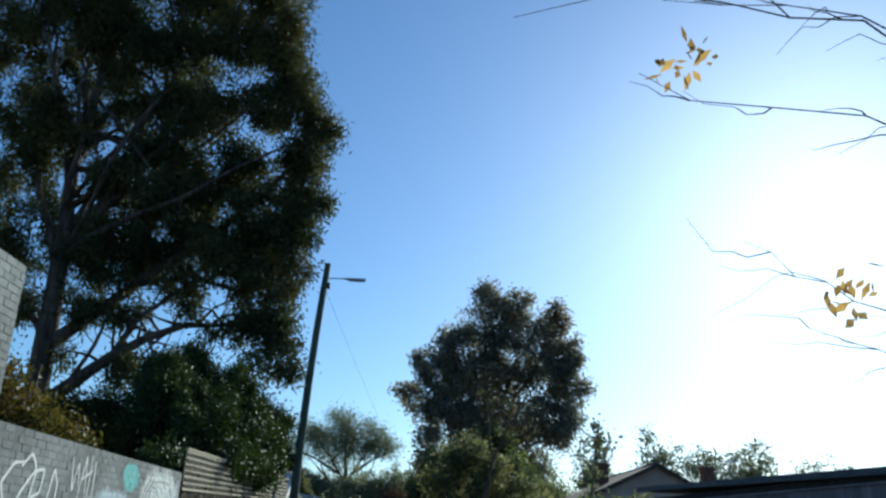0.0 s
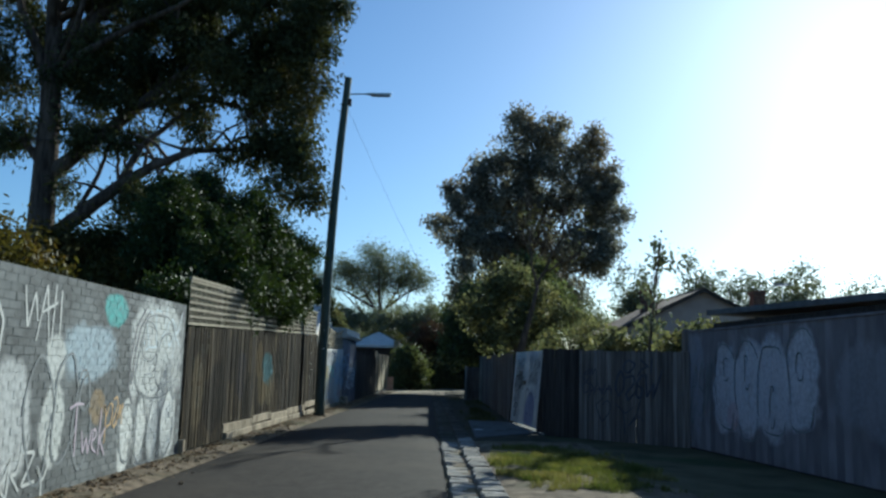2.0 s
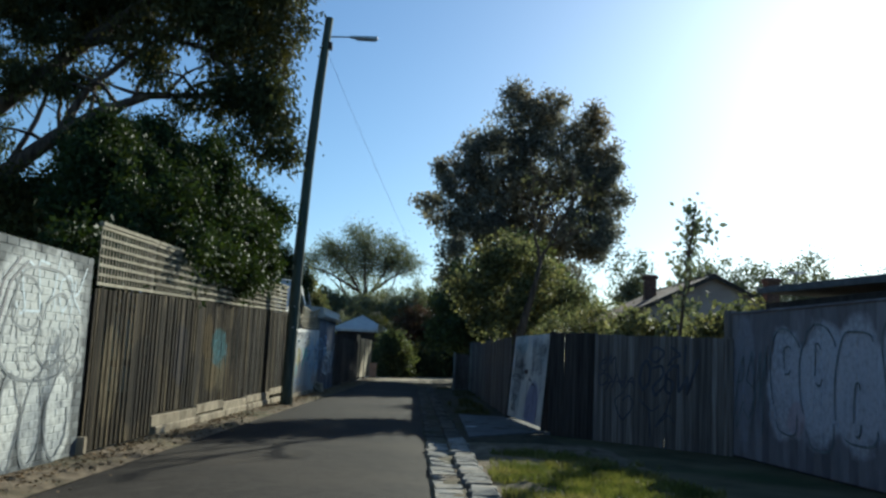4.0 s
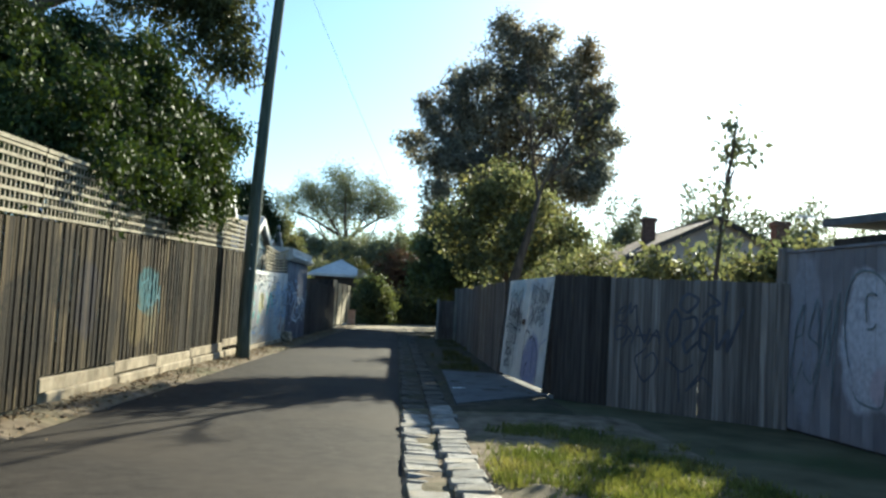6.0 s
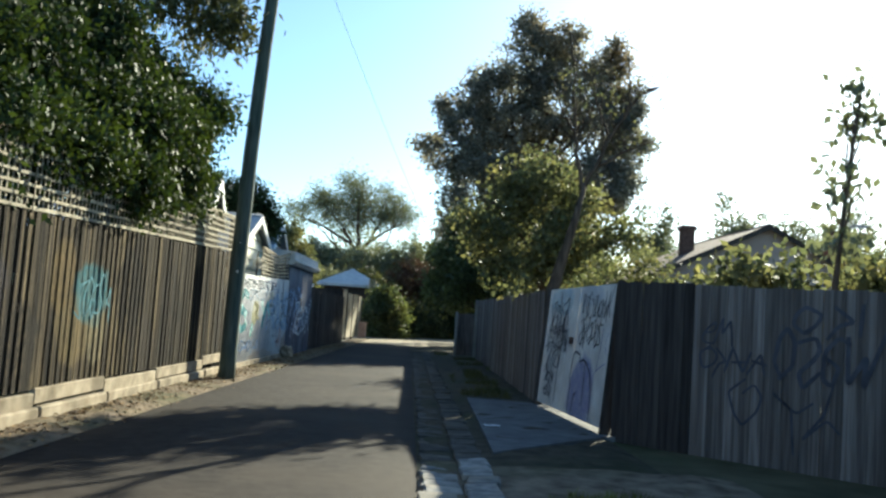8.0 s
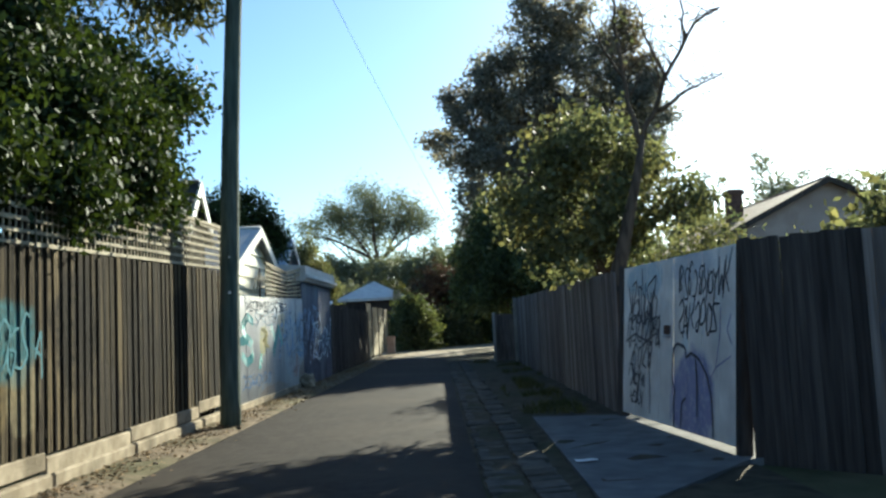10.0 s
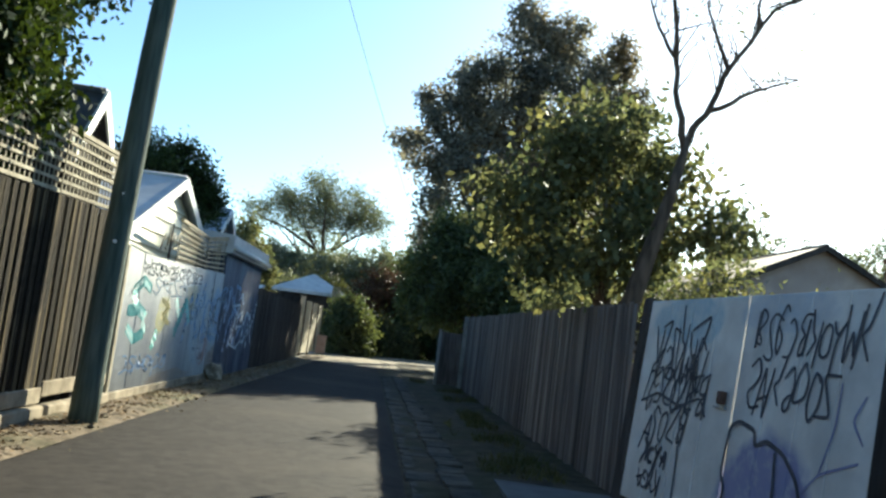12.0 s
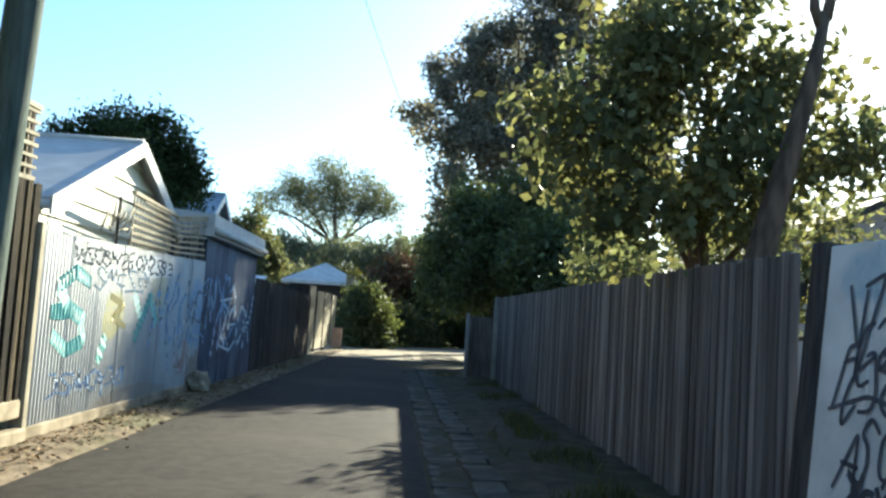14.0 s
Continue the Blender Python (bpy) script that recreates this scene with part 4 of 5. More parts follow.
fence_diag = paling_fence("grey paling fence with dark sprayed tags", mid, diag_b, lambda u: -0.03, lambda u: 1.92 - 0.01 * u, M_paling_d, 0.105, 0.12, 14)
rng = np.random.default_rng(61)
for u0, u1, v0, v1, cnt, w in ((0.1, 0.85, 0.95, 1.2, 4, 0.03), (1.15, 1.85, 1.45, 1.75, 2, 0.045), (0.5, 1.7, 0.4, 0.8, 3, 0.03), (0.15, 0.5, 1.3, 1.6, 2, 0.025)):
    spray(scrawl(rng, u0, u1, v0, v1, cnt), w, lambda u, v: 0.04, P_black, fence_diag)
spray(tag(rng, [G_RING, G_SNAKE, G_EYE, G_WAVE], 0.95, 1.95, 0.92, 1.42), 0.05, lambda u, v: 0.04, P_black, fence_diag)

F_pw, L_pw = wall_frame((5.86, 20.45), (7.25, 6.6))
painted = thing("painted_shed", "tall painted board shed wall with big pale graffiti letters", "shed", F_pw)
board = board_mesh("board", 0.198, 0.02, M_shedwall)
rng = np.random.default_rng(71)
for i in range(int(L_pw / 0.2)):
    part("board", board, painted, m=Matrix.LocRotScale((rng.uniform(0, 0.004), i * 0.2, 0.03), None, (1, 1, 2.26 + rng.normal(0, 0.006))))
box("wall", -3.4, -0.004, 0.02, L_pw, 0, 2.24, M_dark, painted, 0)
box("upper_wall", -3.5, -0.3, 0.5, L_pw, 2.244, 2.46, M_dark, painted, 0)
bm = box_bm(-3.7, -0.2, 0.4, L_pw, 2.44, 2.54)
for v in bm.verts:
    v.co.z += 0.18 if v.co.y < L_pw / 2 else -0.1
part("roof", bm, painted, "dark flat roof", material=M_slate)
box("cap", -0.03, 0.05, 0, L_pw, 2.285, 2.32, M_shedwall, painted, 0.004)
box("post", -0.06, 0.1, -0.14, 0.0, 0, 2.36, M_paling_d, painted, 0.008)
ring = np.linspace(0.3, 6.2, 30)
for u0, v0, ru, rv in ((1.7, 1.25, 0.4, 0.72), (2.55, 1.2, 0.42, 0.78), (3.4, 1.22, 0.42, 0.78), (4.35, 1.4, 0.42, 0.72), (2.55, 1.5, 0.08, 0.3), (3.42, 0.95, 0.07, 0.32), (4.3, 1.6, 0.1, 0.2), (1.75, 1.55, 0.1, 0.22)):
    k = rng.uniform(0, 6, 2)
    c, d = np.cos(ring), np.sin(ring)
    lines = [np.stack([u0 + ru * np.sign(c) * np.abs(c) ** 0.6 * (1 + 0.16 * np.sin(3 * ring + k[0])), v0 + rv * np.sign(d) * np.abs(d) ** 0.7 * (1 + 0.1 * np.sin(2 * ring + k[1]))], 1)]
    spray([lines[0][2:17], lines[0][19:28]], 0.03, lambda u, v: 0.038, P_slate, painted)
spray(scrawl(rng, 0.1, 1.0, 0.6, 1.9, 3), 0.035, lambda u, v: 0.037, P_slate, painted)

# ---- house on the right ----
house = gable_building("brick_house", "pinkish rendered house with a brown tiled gable roof", "house", pose(13.4, 43.3, 0), 4.2, 9.0, 3.35, 5.4, M_render, M_tile, M_dark, 0.3)
box("window", -1.0, 1.0, -0.05, 0.02, 1.2, 2.4, M_dark, house, 0.01)
for x, y, z, w in ((-1.75, 3.4, 5.72, 0.5), (2.75, 0.2, 5.5, 0.55)):
    ch = box("chimney", x - w / 2, x + w / 2, y, y + w, 3.2, z, M_bricks, house, 0.012)
    box("chimney_cap", x - w / 2 - 0.06, x + w / 2 + 0.06, y - 0.06, y + w + 0.06, z - 0.2, z - 0.04, M_bricks, ch, 0.01)
ant = tube("antenna", [(5.0, 3, 4.0), (5.0, 3, 6.2)], [0.02, 0.02], M_metal, house, 5)
for i in range(6):
    tube("element", [(4.5 + 0.03 * i, 2.6 + i * 0.16, 6.1), (5.5 - 0.03 * i, 2.6 + i * 0.16, 6.1)], [0.01, 0.01], M_metal, ant, 4)
tube("element", [(5.0, 2.5, 6.08), (5.0, 3.6, 6.08)], [0.014, 0.014], M_metal, ant, 4)

# ---- trees ----
tree("eucalyptus", "towering dark eucalyptus with a spreading ragged crown", (-10.7, 28, 0), [(-10.7, 28, -0.1), (-10.73, 28, 4.3), (-10.73, 28, 6.3), (-10.75, 28, 8.4), (-10.8, 28, 10.3), (-11.0, 28.1, 13), (-10.6, 28.2, 17), (-10.3, 28, 20)], 0.46,
     [(-11.5, 28.3, 10.9, 1.2, 1.3, 1.1), (-9.2, 28.4, 10.7, 1.4, 1.5, 1.3), (-7.3, 28.2, 11.4, 1.5, 1.5, 1.4), (-5.6, 28.3, 10.3, 1.3, 1.4, 1.2), (-6.6, 28, 8.9, 0.9, 1.2, 0.7), (-8.7, 27.8, 8.9, 0.7, 1.0, 0.5), (-4.3, 28.4, 11.2, 1.5, 1.6, 1.4), (-2.9, 28, 11.5, 1.0, 1.2, 1.1), (-3.3, 28, 9.6, 0.9, 1.2, 0.95), (-3.8, 28, 8.2, 0.9, 1.2, 0.9),
      (-3.3, 28, 7.1, 0.45, 0.9, 0.5), (-3.9, 28, 6.5, 0.6, 1.0, 0.6), (-5.0, 28, 7.3, 0.65, 1.0, 0.6), (-5.7, 28, 6.6, 0.4, 0.8, 0.4), (-9.6, 27.7, 7.9, 0.45, 0.8, 0.35), (-8.2, 28, 6.0, 0.45, 0.8, 0.4), (-11.5, 28, 8.2, 0.5, 0.9, 0.45), (-11.3, 28, 6.3, 0.35, 0.7, 0.33), (-4.6, 28.2, 9.2, 0.8, 1.2, 0.8), (-2.95, 27.9, 6.5, 0.5, 0.7, 0.65), (-3.4, 27.9, 7.5, 0.6, 0.9, 0.6), (-9.7, 28.2, 9.7, 0.9, 1.0, 0.7), (-7.8, 28.2, 10.1, 1.0, 1.2, 0.8), (-8.3, 28, 7.8, 0.5, 0.7, 0.4), (-6.0, 28.1, 8.0, 0.5, 0.7, 0.4), (-11.9, 28.2, 9.6, 0.9, 1.0, 0.8), (-6.3, 28.2, 12.3, 1.2, 1.3, 1.0),
      (-7.9, 28.5, 18.2, 2.0, 2.0, 1.9), (-4.8, 28.5, 18.4, 1.8, 1.8, 1.7), (-3.5, 28.2, 16.2, 1.2, 1.4, 1.2), (-3.0, 28, 14.2, 1.0, 1.3, 1.1), (-11.5, 28.5, 18.1, 2.1, 2.2, 2.0), (-3.1, 28, 12.7, 0.9, 1.2, 0.9), (-5.0, 28.2, 13.4, 1.4, 1.5, 1.3), (-8.8, 28.2, 14.2, 1.4, 1.5, 1.3), (-11.8, 28.2, 14.6, 1.4, 1.6, 1.3), (-7.0, 28.4, 15.6, 1.6, 1.6, 1.4), (-5.4, 28.6, 15.9, 1.3, 1.5, 1.3),
      (-9.9, 28.4, 16.2, 1.3, 1.5, 1.2), (-9.6, 28.3, 12.4, 1.2, 1.3, 0.9), (-7.0, 28.2, 13.0, 1.2, 1.3, 0.9), (-12.6, 28.3, 12.6, 1.2, 1.3, 1.1), (-8, 28.5, 20.6, 2.4, 2.4, 1.8), (-12.4, 28.5, 20.6, 2.4, 2.4, 1.8), (-4.9, 28.5, 20.8, 1.8, 2, 1.4), (-9.9, 28, 6.3, 0.45, 0.8, 0.5), (-8.0, 28, 6.1, 0.6, 0.8, 0.6), (-5.8, 28, 6.6, 0.45, 0.8, 0.5), (-9.7, 28, 8.4, 0.7, 0.9, 0.4), (-12.0, 28, 7.8, 0.6, 0.9, 0.5), (-13.4, 28.3, 15.2, 1.3, 1.5, 1.4), (-13.6, 28.3, 17.8, 1.3, 1.5, 1.4), (-13.2, 28.3, 10.6, 1.0, 1.2, 1.0)],
     1620, 190, (0.23, 0.23, 0.24), 0.17, M_leaf_e, M_bark_e, 101, 30, 0.7, 2.0, 2, aspect=0.32, low=0.45, rag=6,
     arms=((0.25, (-10.5, 28, 4.9), (-9.5, 27.9, 5.65), (-8.5, 27.8, 6.45), (-7.5, 27.8, 7.1), (-6.4, 27.9, 7.6), (-5.2, 28, 7.7)), (0.12, (-8.5, 27.8, 6.45), (-7.95, 27.8, 7.6), (-7.05, 27.9, 8.5), (-6.3, 28, 9.2)), (0.24, (-10.7, 28, 6.7), (-9.4, 28, 7.8), (-8.2, 28, 8.9), (-7.1, 28, 9.8), (-5.0, 28, 11.7), (-3.6, 28, 13.4)),
           (0.16, (-10.7, 28, 6.9), (-11.4, 28, 7.7), (-12.6, 28, 8.4), (-13.5, 28, 10)), (0.2, (-10.75, 28, 8.6), (-11.2, 28, 10.4), (-11.9, 28, 11.8), (-12.5, 28, 14.5)), (0.11, (-8.2, 28, 8.9), (-6.6, 28, 9.3), (-5.0, 28, 8.9), (-4.1, 28, 8.1)), (0.08, (-9.8, 27.9, 5.45), (-9.15, 27.9, 6.8), (-8.8, 28, 8.2), (-8.2, 28, 8.9)), (0.06, (-7.5, 27.8, 7.1), (-7.0, 27.8, 6.2), (-7.4, 27.7, 5.7)),
           (0.2, (-10.8, 28, 9.6), (-9.6, 28, 11.6), (-8.4, 28.2, 14), (-7.2, 28.3, 17)), (0.14, (-9.6, 28, 11.6), (-7.4, 28.1, 13.4), (-5.4, 28.2, 15.6))))
tree("lilly_pilly", "dense dark glossy evergreen hanging over the lattice", (-4.8, 25, 0), [(-4.8, 25, -0.1), (-4.8, 25, 1.5), (-4.7, 25.2, 3), (-4.7, 25, 4.8)], 0.2,
     [(-4.8, 24.4, 4.3, 1.7, 3.0, 1.4), (-4.5, 26.3, 4.0, 1.2, 1.6, 1.2), (-4.75, 22.4, 4.1, 1.05, 1.6, 1.05), (-3.7, 24.2, 4.1, 0.9, 2.6, 0.95), (-3.6, 26.4, 4.0, 0.75, 1.2, 0.9), (-5.4, 24.8, 5.2, 1.1, 2.0, 0.9), (-2.95, 23.6, 3.05, 0.3, 0.8, 0.35), (-2.95, 25.2, 3.0, 0.3, 0.5, 0.3),
      (-3.0, 25.0, 3.75, 0.55, 1.2, 0.6), (-2.75, 25.4, 3.1, 0.32, 0.7, 0.35), (-3.9, 24.8, 5.3, 0.7, 1.2, 0.65), (-5.5, 24, 4.8, 0.6, 1.1, 0.6), (-3.3, 26.9, 4.5, 0.55, 0.8, 0.6), (-2.95, 27.1, 4.6, 0.4, 0.6, 0.45), (-2.9, 26.2, 3.9, 0.32, 0.6, 0.32), (-3.0, 27.4, 4.55, 0.3, 0.4, 0.3), (-4.2, 27.0, 4.7, 0.8, 0.8, 0.8),
      (-3.65, 21.6, 2.6, 0.4, 1.9, 0.5), (-3.6, 25.4, 2.7, 0.4, 1.9, 0.5), (-3.8, 18.8, 2.5, 0.4, 1.4, 0.45), (-2.95, 24.4, 3.1, 0.3, 1.2, 0.28), (-2.9, 26.3, 3.15, 0.28, 0.8, 0.28), (-3.1, 22.6, 3.1, 0.3, 0.8, 0.3), (-2.98, 20.8, 2.98, 0.26, 0.8, 0.28), (-2.95, 22.2, 2.95, 0.3, 0.9, 0.3), (-2.9, 23.6, 2.85, 0.28, 0.6, 0.3), (-3.9, 21.0, 3.4, 0.7, 1.0, 0.6)],
     1500, 165, (0.14, 0.14, 0.16), 0.092, M_leaf_l, M_bark, 102, 16, 0.35, 2.4, 1, aspect=0.52, rag=7)
tree("shrub", "olive-brown shrub lit through behind the brick wall", (-7.4, 23.5, 0), [(-7.4, 23.5, -0.1), (-7.4, 23.5, 2), (-7.4, 23.5, 4)], 0.12, [(-7.6, 23.5, 2.9, 1.7, 1.6, 1.7), (-6.4, 22.5, 2.6, 0.9, 1.0, 1.2), (-8.8, 23, 3.0, 1.2, 1.2, 1.4), (-6.8, 23.6, 3.7, 0.8, 0.9, 0.75), (-7.2, 23.5, 4.0, 0.7, 0.8, 0.6), (-8.1, 23.4, 3.9, 0.6, 0.8, 0.5), (-6.5, 23.8, 4.4, 0.4, 0.6, 0.45)], 400, 120, (0.2,) * 3, 0.12, M_leaf_o, M_bark, 104, 8, 0.2, category="shrub")
tree("shrub", "orange-green bush spilling over the brick wall top", (-4.9, 13.4, 0), [(-4.9, 13.4, -0.1), (-4.9, 13.4, 2), (-4.8, 13.4, 3.6)], 0.1, [(-5.3, 13.2, 2.9, 0.65, 1.0, 0.75), (-4.4, 13.3, 2.5, 0.45, 0.8, 0.35), (-5.9, 12.6, 3.0, 0.8, 1.1, 0.95)], 150, 130, (0.16,) * 3, 0.09, M_leaf_o, M_bark, 105, 8, 0.3, category="shrub")
tree("broad_tree", "large grey-green broad tree at the lane's end", (7.5, 66, 0), [(7.5, 66, -0.1), (7.4, 66, 4.6), (7.2, 66, 10.4), (7.0, 66, 18)], 0.5,
     [(7.0, 66, 17.2, 2.7, 2.8, 2.6), (4.3, 66, 14.5, 3.0, 2.8, 2.8), (10.3, 66, 15.9, 3.0, 2.8, 2.8), (2.2, 66, 11.8, 1.9, 2.3, 1.9), (7.0, 65.6, 12.4, 4.4, 3.2, 3.8), (11.8, 66, 12.1, 2.8, 2.6, 2.8), (13.0, 66, 14.7, 1.5, 2, 1.7), (5.1, 65.6, 8.9, 3.1, 2.8, 2.7), (10.0, 65.6, 9.0, 3.8, 2.8, 2.8), (13.0, 66, 9.6, 1.6, 2, 1.7), (3.2, 66, 7.2, 1.6, 2, 1.6), (7.0, 66, 19.2, 1.3, 1.5, 1.4), (9.1, 66, 18.1, 1.8, 2, 1.8), (12.1, 66, 17.3, 1.4, 1.6, 1.4), (5.0, 66, 16.6, 1.4, 1.6, 1.4), (13.8, 66, 12.2, 1.2, 1.6, 1.4), (7.0, 66, 20.3, 0.9, 1.2, 1.1), (9.6, 66, 19.5, 1.3, 1.6, 1.1), (12.5, 66, 18.5, 1.0, 1.4, 1.0), (14.2, 66, 15.9, 0.9, 1.3, 0.9), (14.5, 66, 13.0, 0.9, 1.3, 1.0)],
     1230, 62, (0.3, 0.3, 0.28), 0.25, M_leaf_b, M_bark, 106, 44, 0.1, 2.4, aspect=0.55, rag=6)
tree("dense_tree", "shaded dark-leaved tree where the lane bends", (4.6, 50, 0), [(4.6, 50, -0.1), (4.5, 50, 2), (4.4, 50, 6)], 0.22, [(3.0, 50.5, 3.4, 1.4, 2.2, 2.0), (4.6, 47, 3.8, 1.6, 2.4, 1.9), (6.4, 50, 5.2, 2.0, 2.4, 2.0), (4.2, 53, 5.4, 1.5, 2, 1.5), (5.4, 44.5, 3.0, 1.5, 2, 1.2), (7.8, 54, 5.0, 2.0, 2, 2.0), (2.9, 53.8, 2.9, 0.9, 1.0, 1.2)], 560, 110, (0.26,) * 3, 0.2, M_leaf_d, M_bark, 107, 20, 0.1, 2.4, aspect=0.5, rag=6)
tree("autumn_tree", "yellow-green autumn tree leaning over the grey fence", (3.4, 29.9, 0), [(3.4, 29.9, -0.1), (3.42, 29.95, 1.2), (3.46, 30.0, 2.05), (3.5, 30.0, 2.9), (3.4, 29.8, 3.9)], 0.13,
     [(2.0, 29.3, 3.0, 0.46, 0.8, 0.42), (2.7, 29.2, 2.75, 0.55, 0.9, 0.5), (3.4, 29.2, 3.1, 0.6, 0.9, 0.55), (2.9, 29.5, 3.9, 0.5, 0.9, 0.45), (3.4, 29.5, 4.25, 0.48, 0.8, 0.42), (2.45, 29.4, 3.4, 0.48, 0.8, 0.42), (3.9, 29.4, 3.7, 0.4, 0.7, 0.36), (4.35, 29.6, 3.1, 0.36, 0.6, 0.32), (3.5, 29.2, 2.5, 0.5, 0.8, 0.42), (1.7, 29.2, 3.3, 0.2, 0.4, 0.19), (4.8, 29.6, 3.25, 0.3, 0.5, 0.25), (2.5, 29.2, 2.25, 0.34, 0.7, 0.3), (5.1, 29.6, 3.15, 0.2, 0.4, 0.2), (2.45, 29.4, 4.1, 0.42, 0.7, 0.38), (3.0, 29.8, 4.7, 0.4, 0.6, 0.32)],
     400, 25, (0.16,) * 3, 0.112, M_leaf_y, M_bark, 108, 16, 0.3, 2.2, aspect=0.66, rag=6,
     arms=((0.07, (3.42, 29.9, 1.0), (3.36, 29.9, 2.0), (3.15, 29.8, 2.7), (2.6, 29.6, 3.4), (2.2, 29.4, 3.7)), (0.06, (3.47, 30, 2.2), (4.1, 29.8, 2.75), (4.8, 29.7, 3.2)), (0.06, (3.5, 30, 2.8), (3.5, 29.7, 3.5), (3.1, 29.7, 4.4))))
tree("shrub", "yellow-leaved shrub behind the grey fence", (5.6, 33.5, 0), [(5.6, 33.5, -0.1), (5.6, 33.5, 1.5), (5.6, 33.5, 2.6)], 0.1, [(5.8, 33.5, 2.4, 1.3, 1.4, 1.0), (7.2, 33, 2.1, 1.0, 1.1, 0.8), (4.2, 36, 2.2, 0.9, 1.6, 0.9)], 120, 60, (0.22,) * 3, 0.14, M_leaf_y, M_bark, 109, 8, 0.2, category="shrub")
tree("bare_tree", "nearly leafless tree with forked grey-brown limbs", (3.2, 28.2, 0), [(3.2, 28.2, -0.1), (3.2, 28.2, 1.2), (3.25, 28.2, 1.9), (3.44, 28.2, 2.65), (3.62, 28.22, 3.3), (3.77, 28.24, 4.0)], 0.17,
     [(3.55, 28.3, 5.9, 0.5, 0.5, 0.7), (4.9, 28.3, 5.9, 0.5, 0.5, 0.4), (4.8, 28.3, 4.9, 0.5, 0.5, 0.25), (4.2, 28.4, 5.6, 0.4, 0.5, 0.5)], 110, 3, (0.12,) * 3, 0.07, M_leaf_y, M_bark, 110, 0, 0.2, 2.0, 4,
     arms=((0.046, (3.74, 28.24, 3.85), (3.62, 28.3, 4.4), (3.54, 28.3, 4.95), (3.5, 28.35, 6.1), (3.35, 28.4, 6.9)), (0.048, (3.77, 28.24, 3.95), (3.95, 28.24, 4.3), (4.29, 28.3, 5.06), (4.7, 28.3, 5.73), (5.1, 28.3, 5.95)), (0.035, (4.0, 28.24, 4.36), (4.35, 28.25, 4.58), (4.61, 28.25, 4.71), (5.05, 28.3, 4.9)),
           (0.03, (4.2, 28.3, 4.9), (4.0, 28.35, 5.4), (3.85, 28.4, 6.1)), (0.028, (3.54, 28.3, 4.95), (3.3, 28.3, 5.3), (3.1, 28.35, 5.9)), (0.025, (4.5, 28.3, 5.4), (4.55, 28.35, 5.9), (4.5, 28.4, 6.5))))
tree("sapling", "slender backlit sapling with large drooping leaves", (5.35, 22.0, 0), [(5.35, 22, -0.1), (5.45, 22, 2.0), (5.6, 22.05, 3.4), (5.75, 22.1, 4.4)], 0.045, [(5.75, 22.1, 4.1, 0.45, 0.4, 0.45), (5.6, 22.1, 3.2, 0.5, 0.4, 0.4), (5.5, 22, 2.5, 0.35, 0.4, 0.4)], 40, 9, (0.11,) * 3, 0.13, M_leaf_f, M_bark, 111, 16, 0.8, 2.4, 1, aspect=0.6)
tree("shrub", "leafy backlit garden shrub behind the tagged fence", (5.6, 23.6, 0), [(5.6, 23.6, -0.1), (5.6, 23.6, 1.2), (5.6, 23.6, 2.2)], 0.06, [(5.3, 23.7, 2.05, 0.9, 0.6, 0.5), (6.6, 22.4, 2.1, 0.8, 0.6, 0.55), (7.2, 23.6, 1.9, 0.9, 0.8, 0.5)], 130, 42, (0.15,) * 3, 0.13, M_leaf_y, M_bark, 112, 10, 0.3, 2.2, 1, category="shrub", aspect=0.6)
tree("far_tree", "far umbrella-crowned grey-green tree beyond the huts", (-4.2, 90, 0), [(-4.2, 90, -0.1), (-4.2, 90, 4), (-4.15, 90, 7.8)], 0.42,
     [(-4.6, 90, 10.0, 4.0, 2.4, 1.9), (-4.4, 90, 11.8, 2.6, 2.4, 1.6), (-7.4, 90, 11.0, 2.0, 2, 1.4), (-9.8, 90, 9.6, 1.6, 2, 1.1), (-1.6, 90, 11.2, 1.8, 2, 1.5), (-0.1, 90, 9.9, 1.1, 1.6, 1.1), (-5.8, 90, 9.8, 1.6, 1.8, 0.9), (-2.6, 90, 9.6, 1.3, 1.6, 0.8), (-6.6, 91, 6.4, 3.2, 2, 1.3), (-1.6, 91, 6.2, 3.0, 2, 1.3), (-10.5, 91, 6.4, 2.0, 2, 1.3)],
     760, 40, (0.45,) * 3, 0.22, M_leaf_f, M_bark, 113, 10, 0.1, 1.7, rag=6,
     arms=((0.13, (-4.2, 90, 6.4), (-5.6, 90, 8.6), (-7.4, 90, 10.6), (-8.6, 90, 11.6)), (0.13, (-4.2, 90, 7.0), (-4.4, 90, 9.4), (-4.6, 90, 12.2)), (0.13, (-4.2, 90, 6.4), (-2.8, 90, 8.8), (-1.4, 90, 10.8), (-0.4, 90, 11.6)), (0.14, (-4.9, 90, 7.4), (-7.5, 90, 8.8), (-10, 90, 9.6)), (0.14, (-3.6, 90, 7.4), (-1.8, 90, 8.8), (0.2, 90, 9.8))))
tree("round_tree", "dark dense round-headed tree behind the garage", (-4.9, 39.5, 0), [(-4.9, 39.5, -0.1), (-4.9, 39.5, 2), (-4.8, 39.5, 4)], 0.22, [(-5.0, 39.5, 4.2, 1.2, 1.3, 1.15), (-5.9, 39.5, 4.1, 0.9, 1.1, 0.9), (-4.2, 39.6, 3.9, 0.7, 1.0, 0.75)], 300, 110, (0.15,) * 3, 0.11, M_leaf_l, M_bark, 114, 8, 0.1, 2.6)
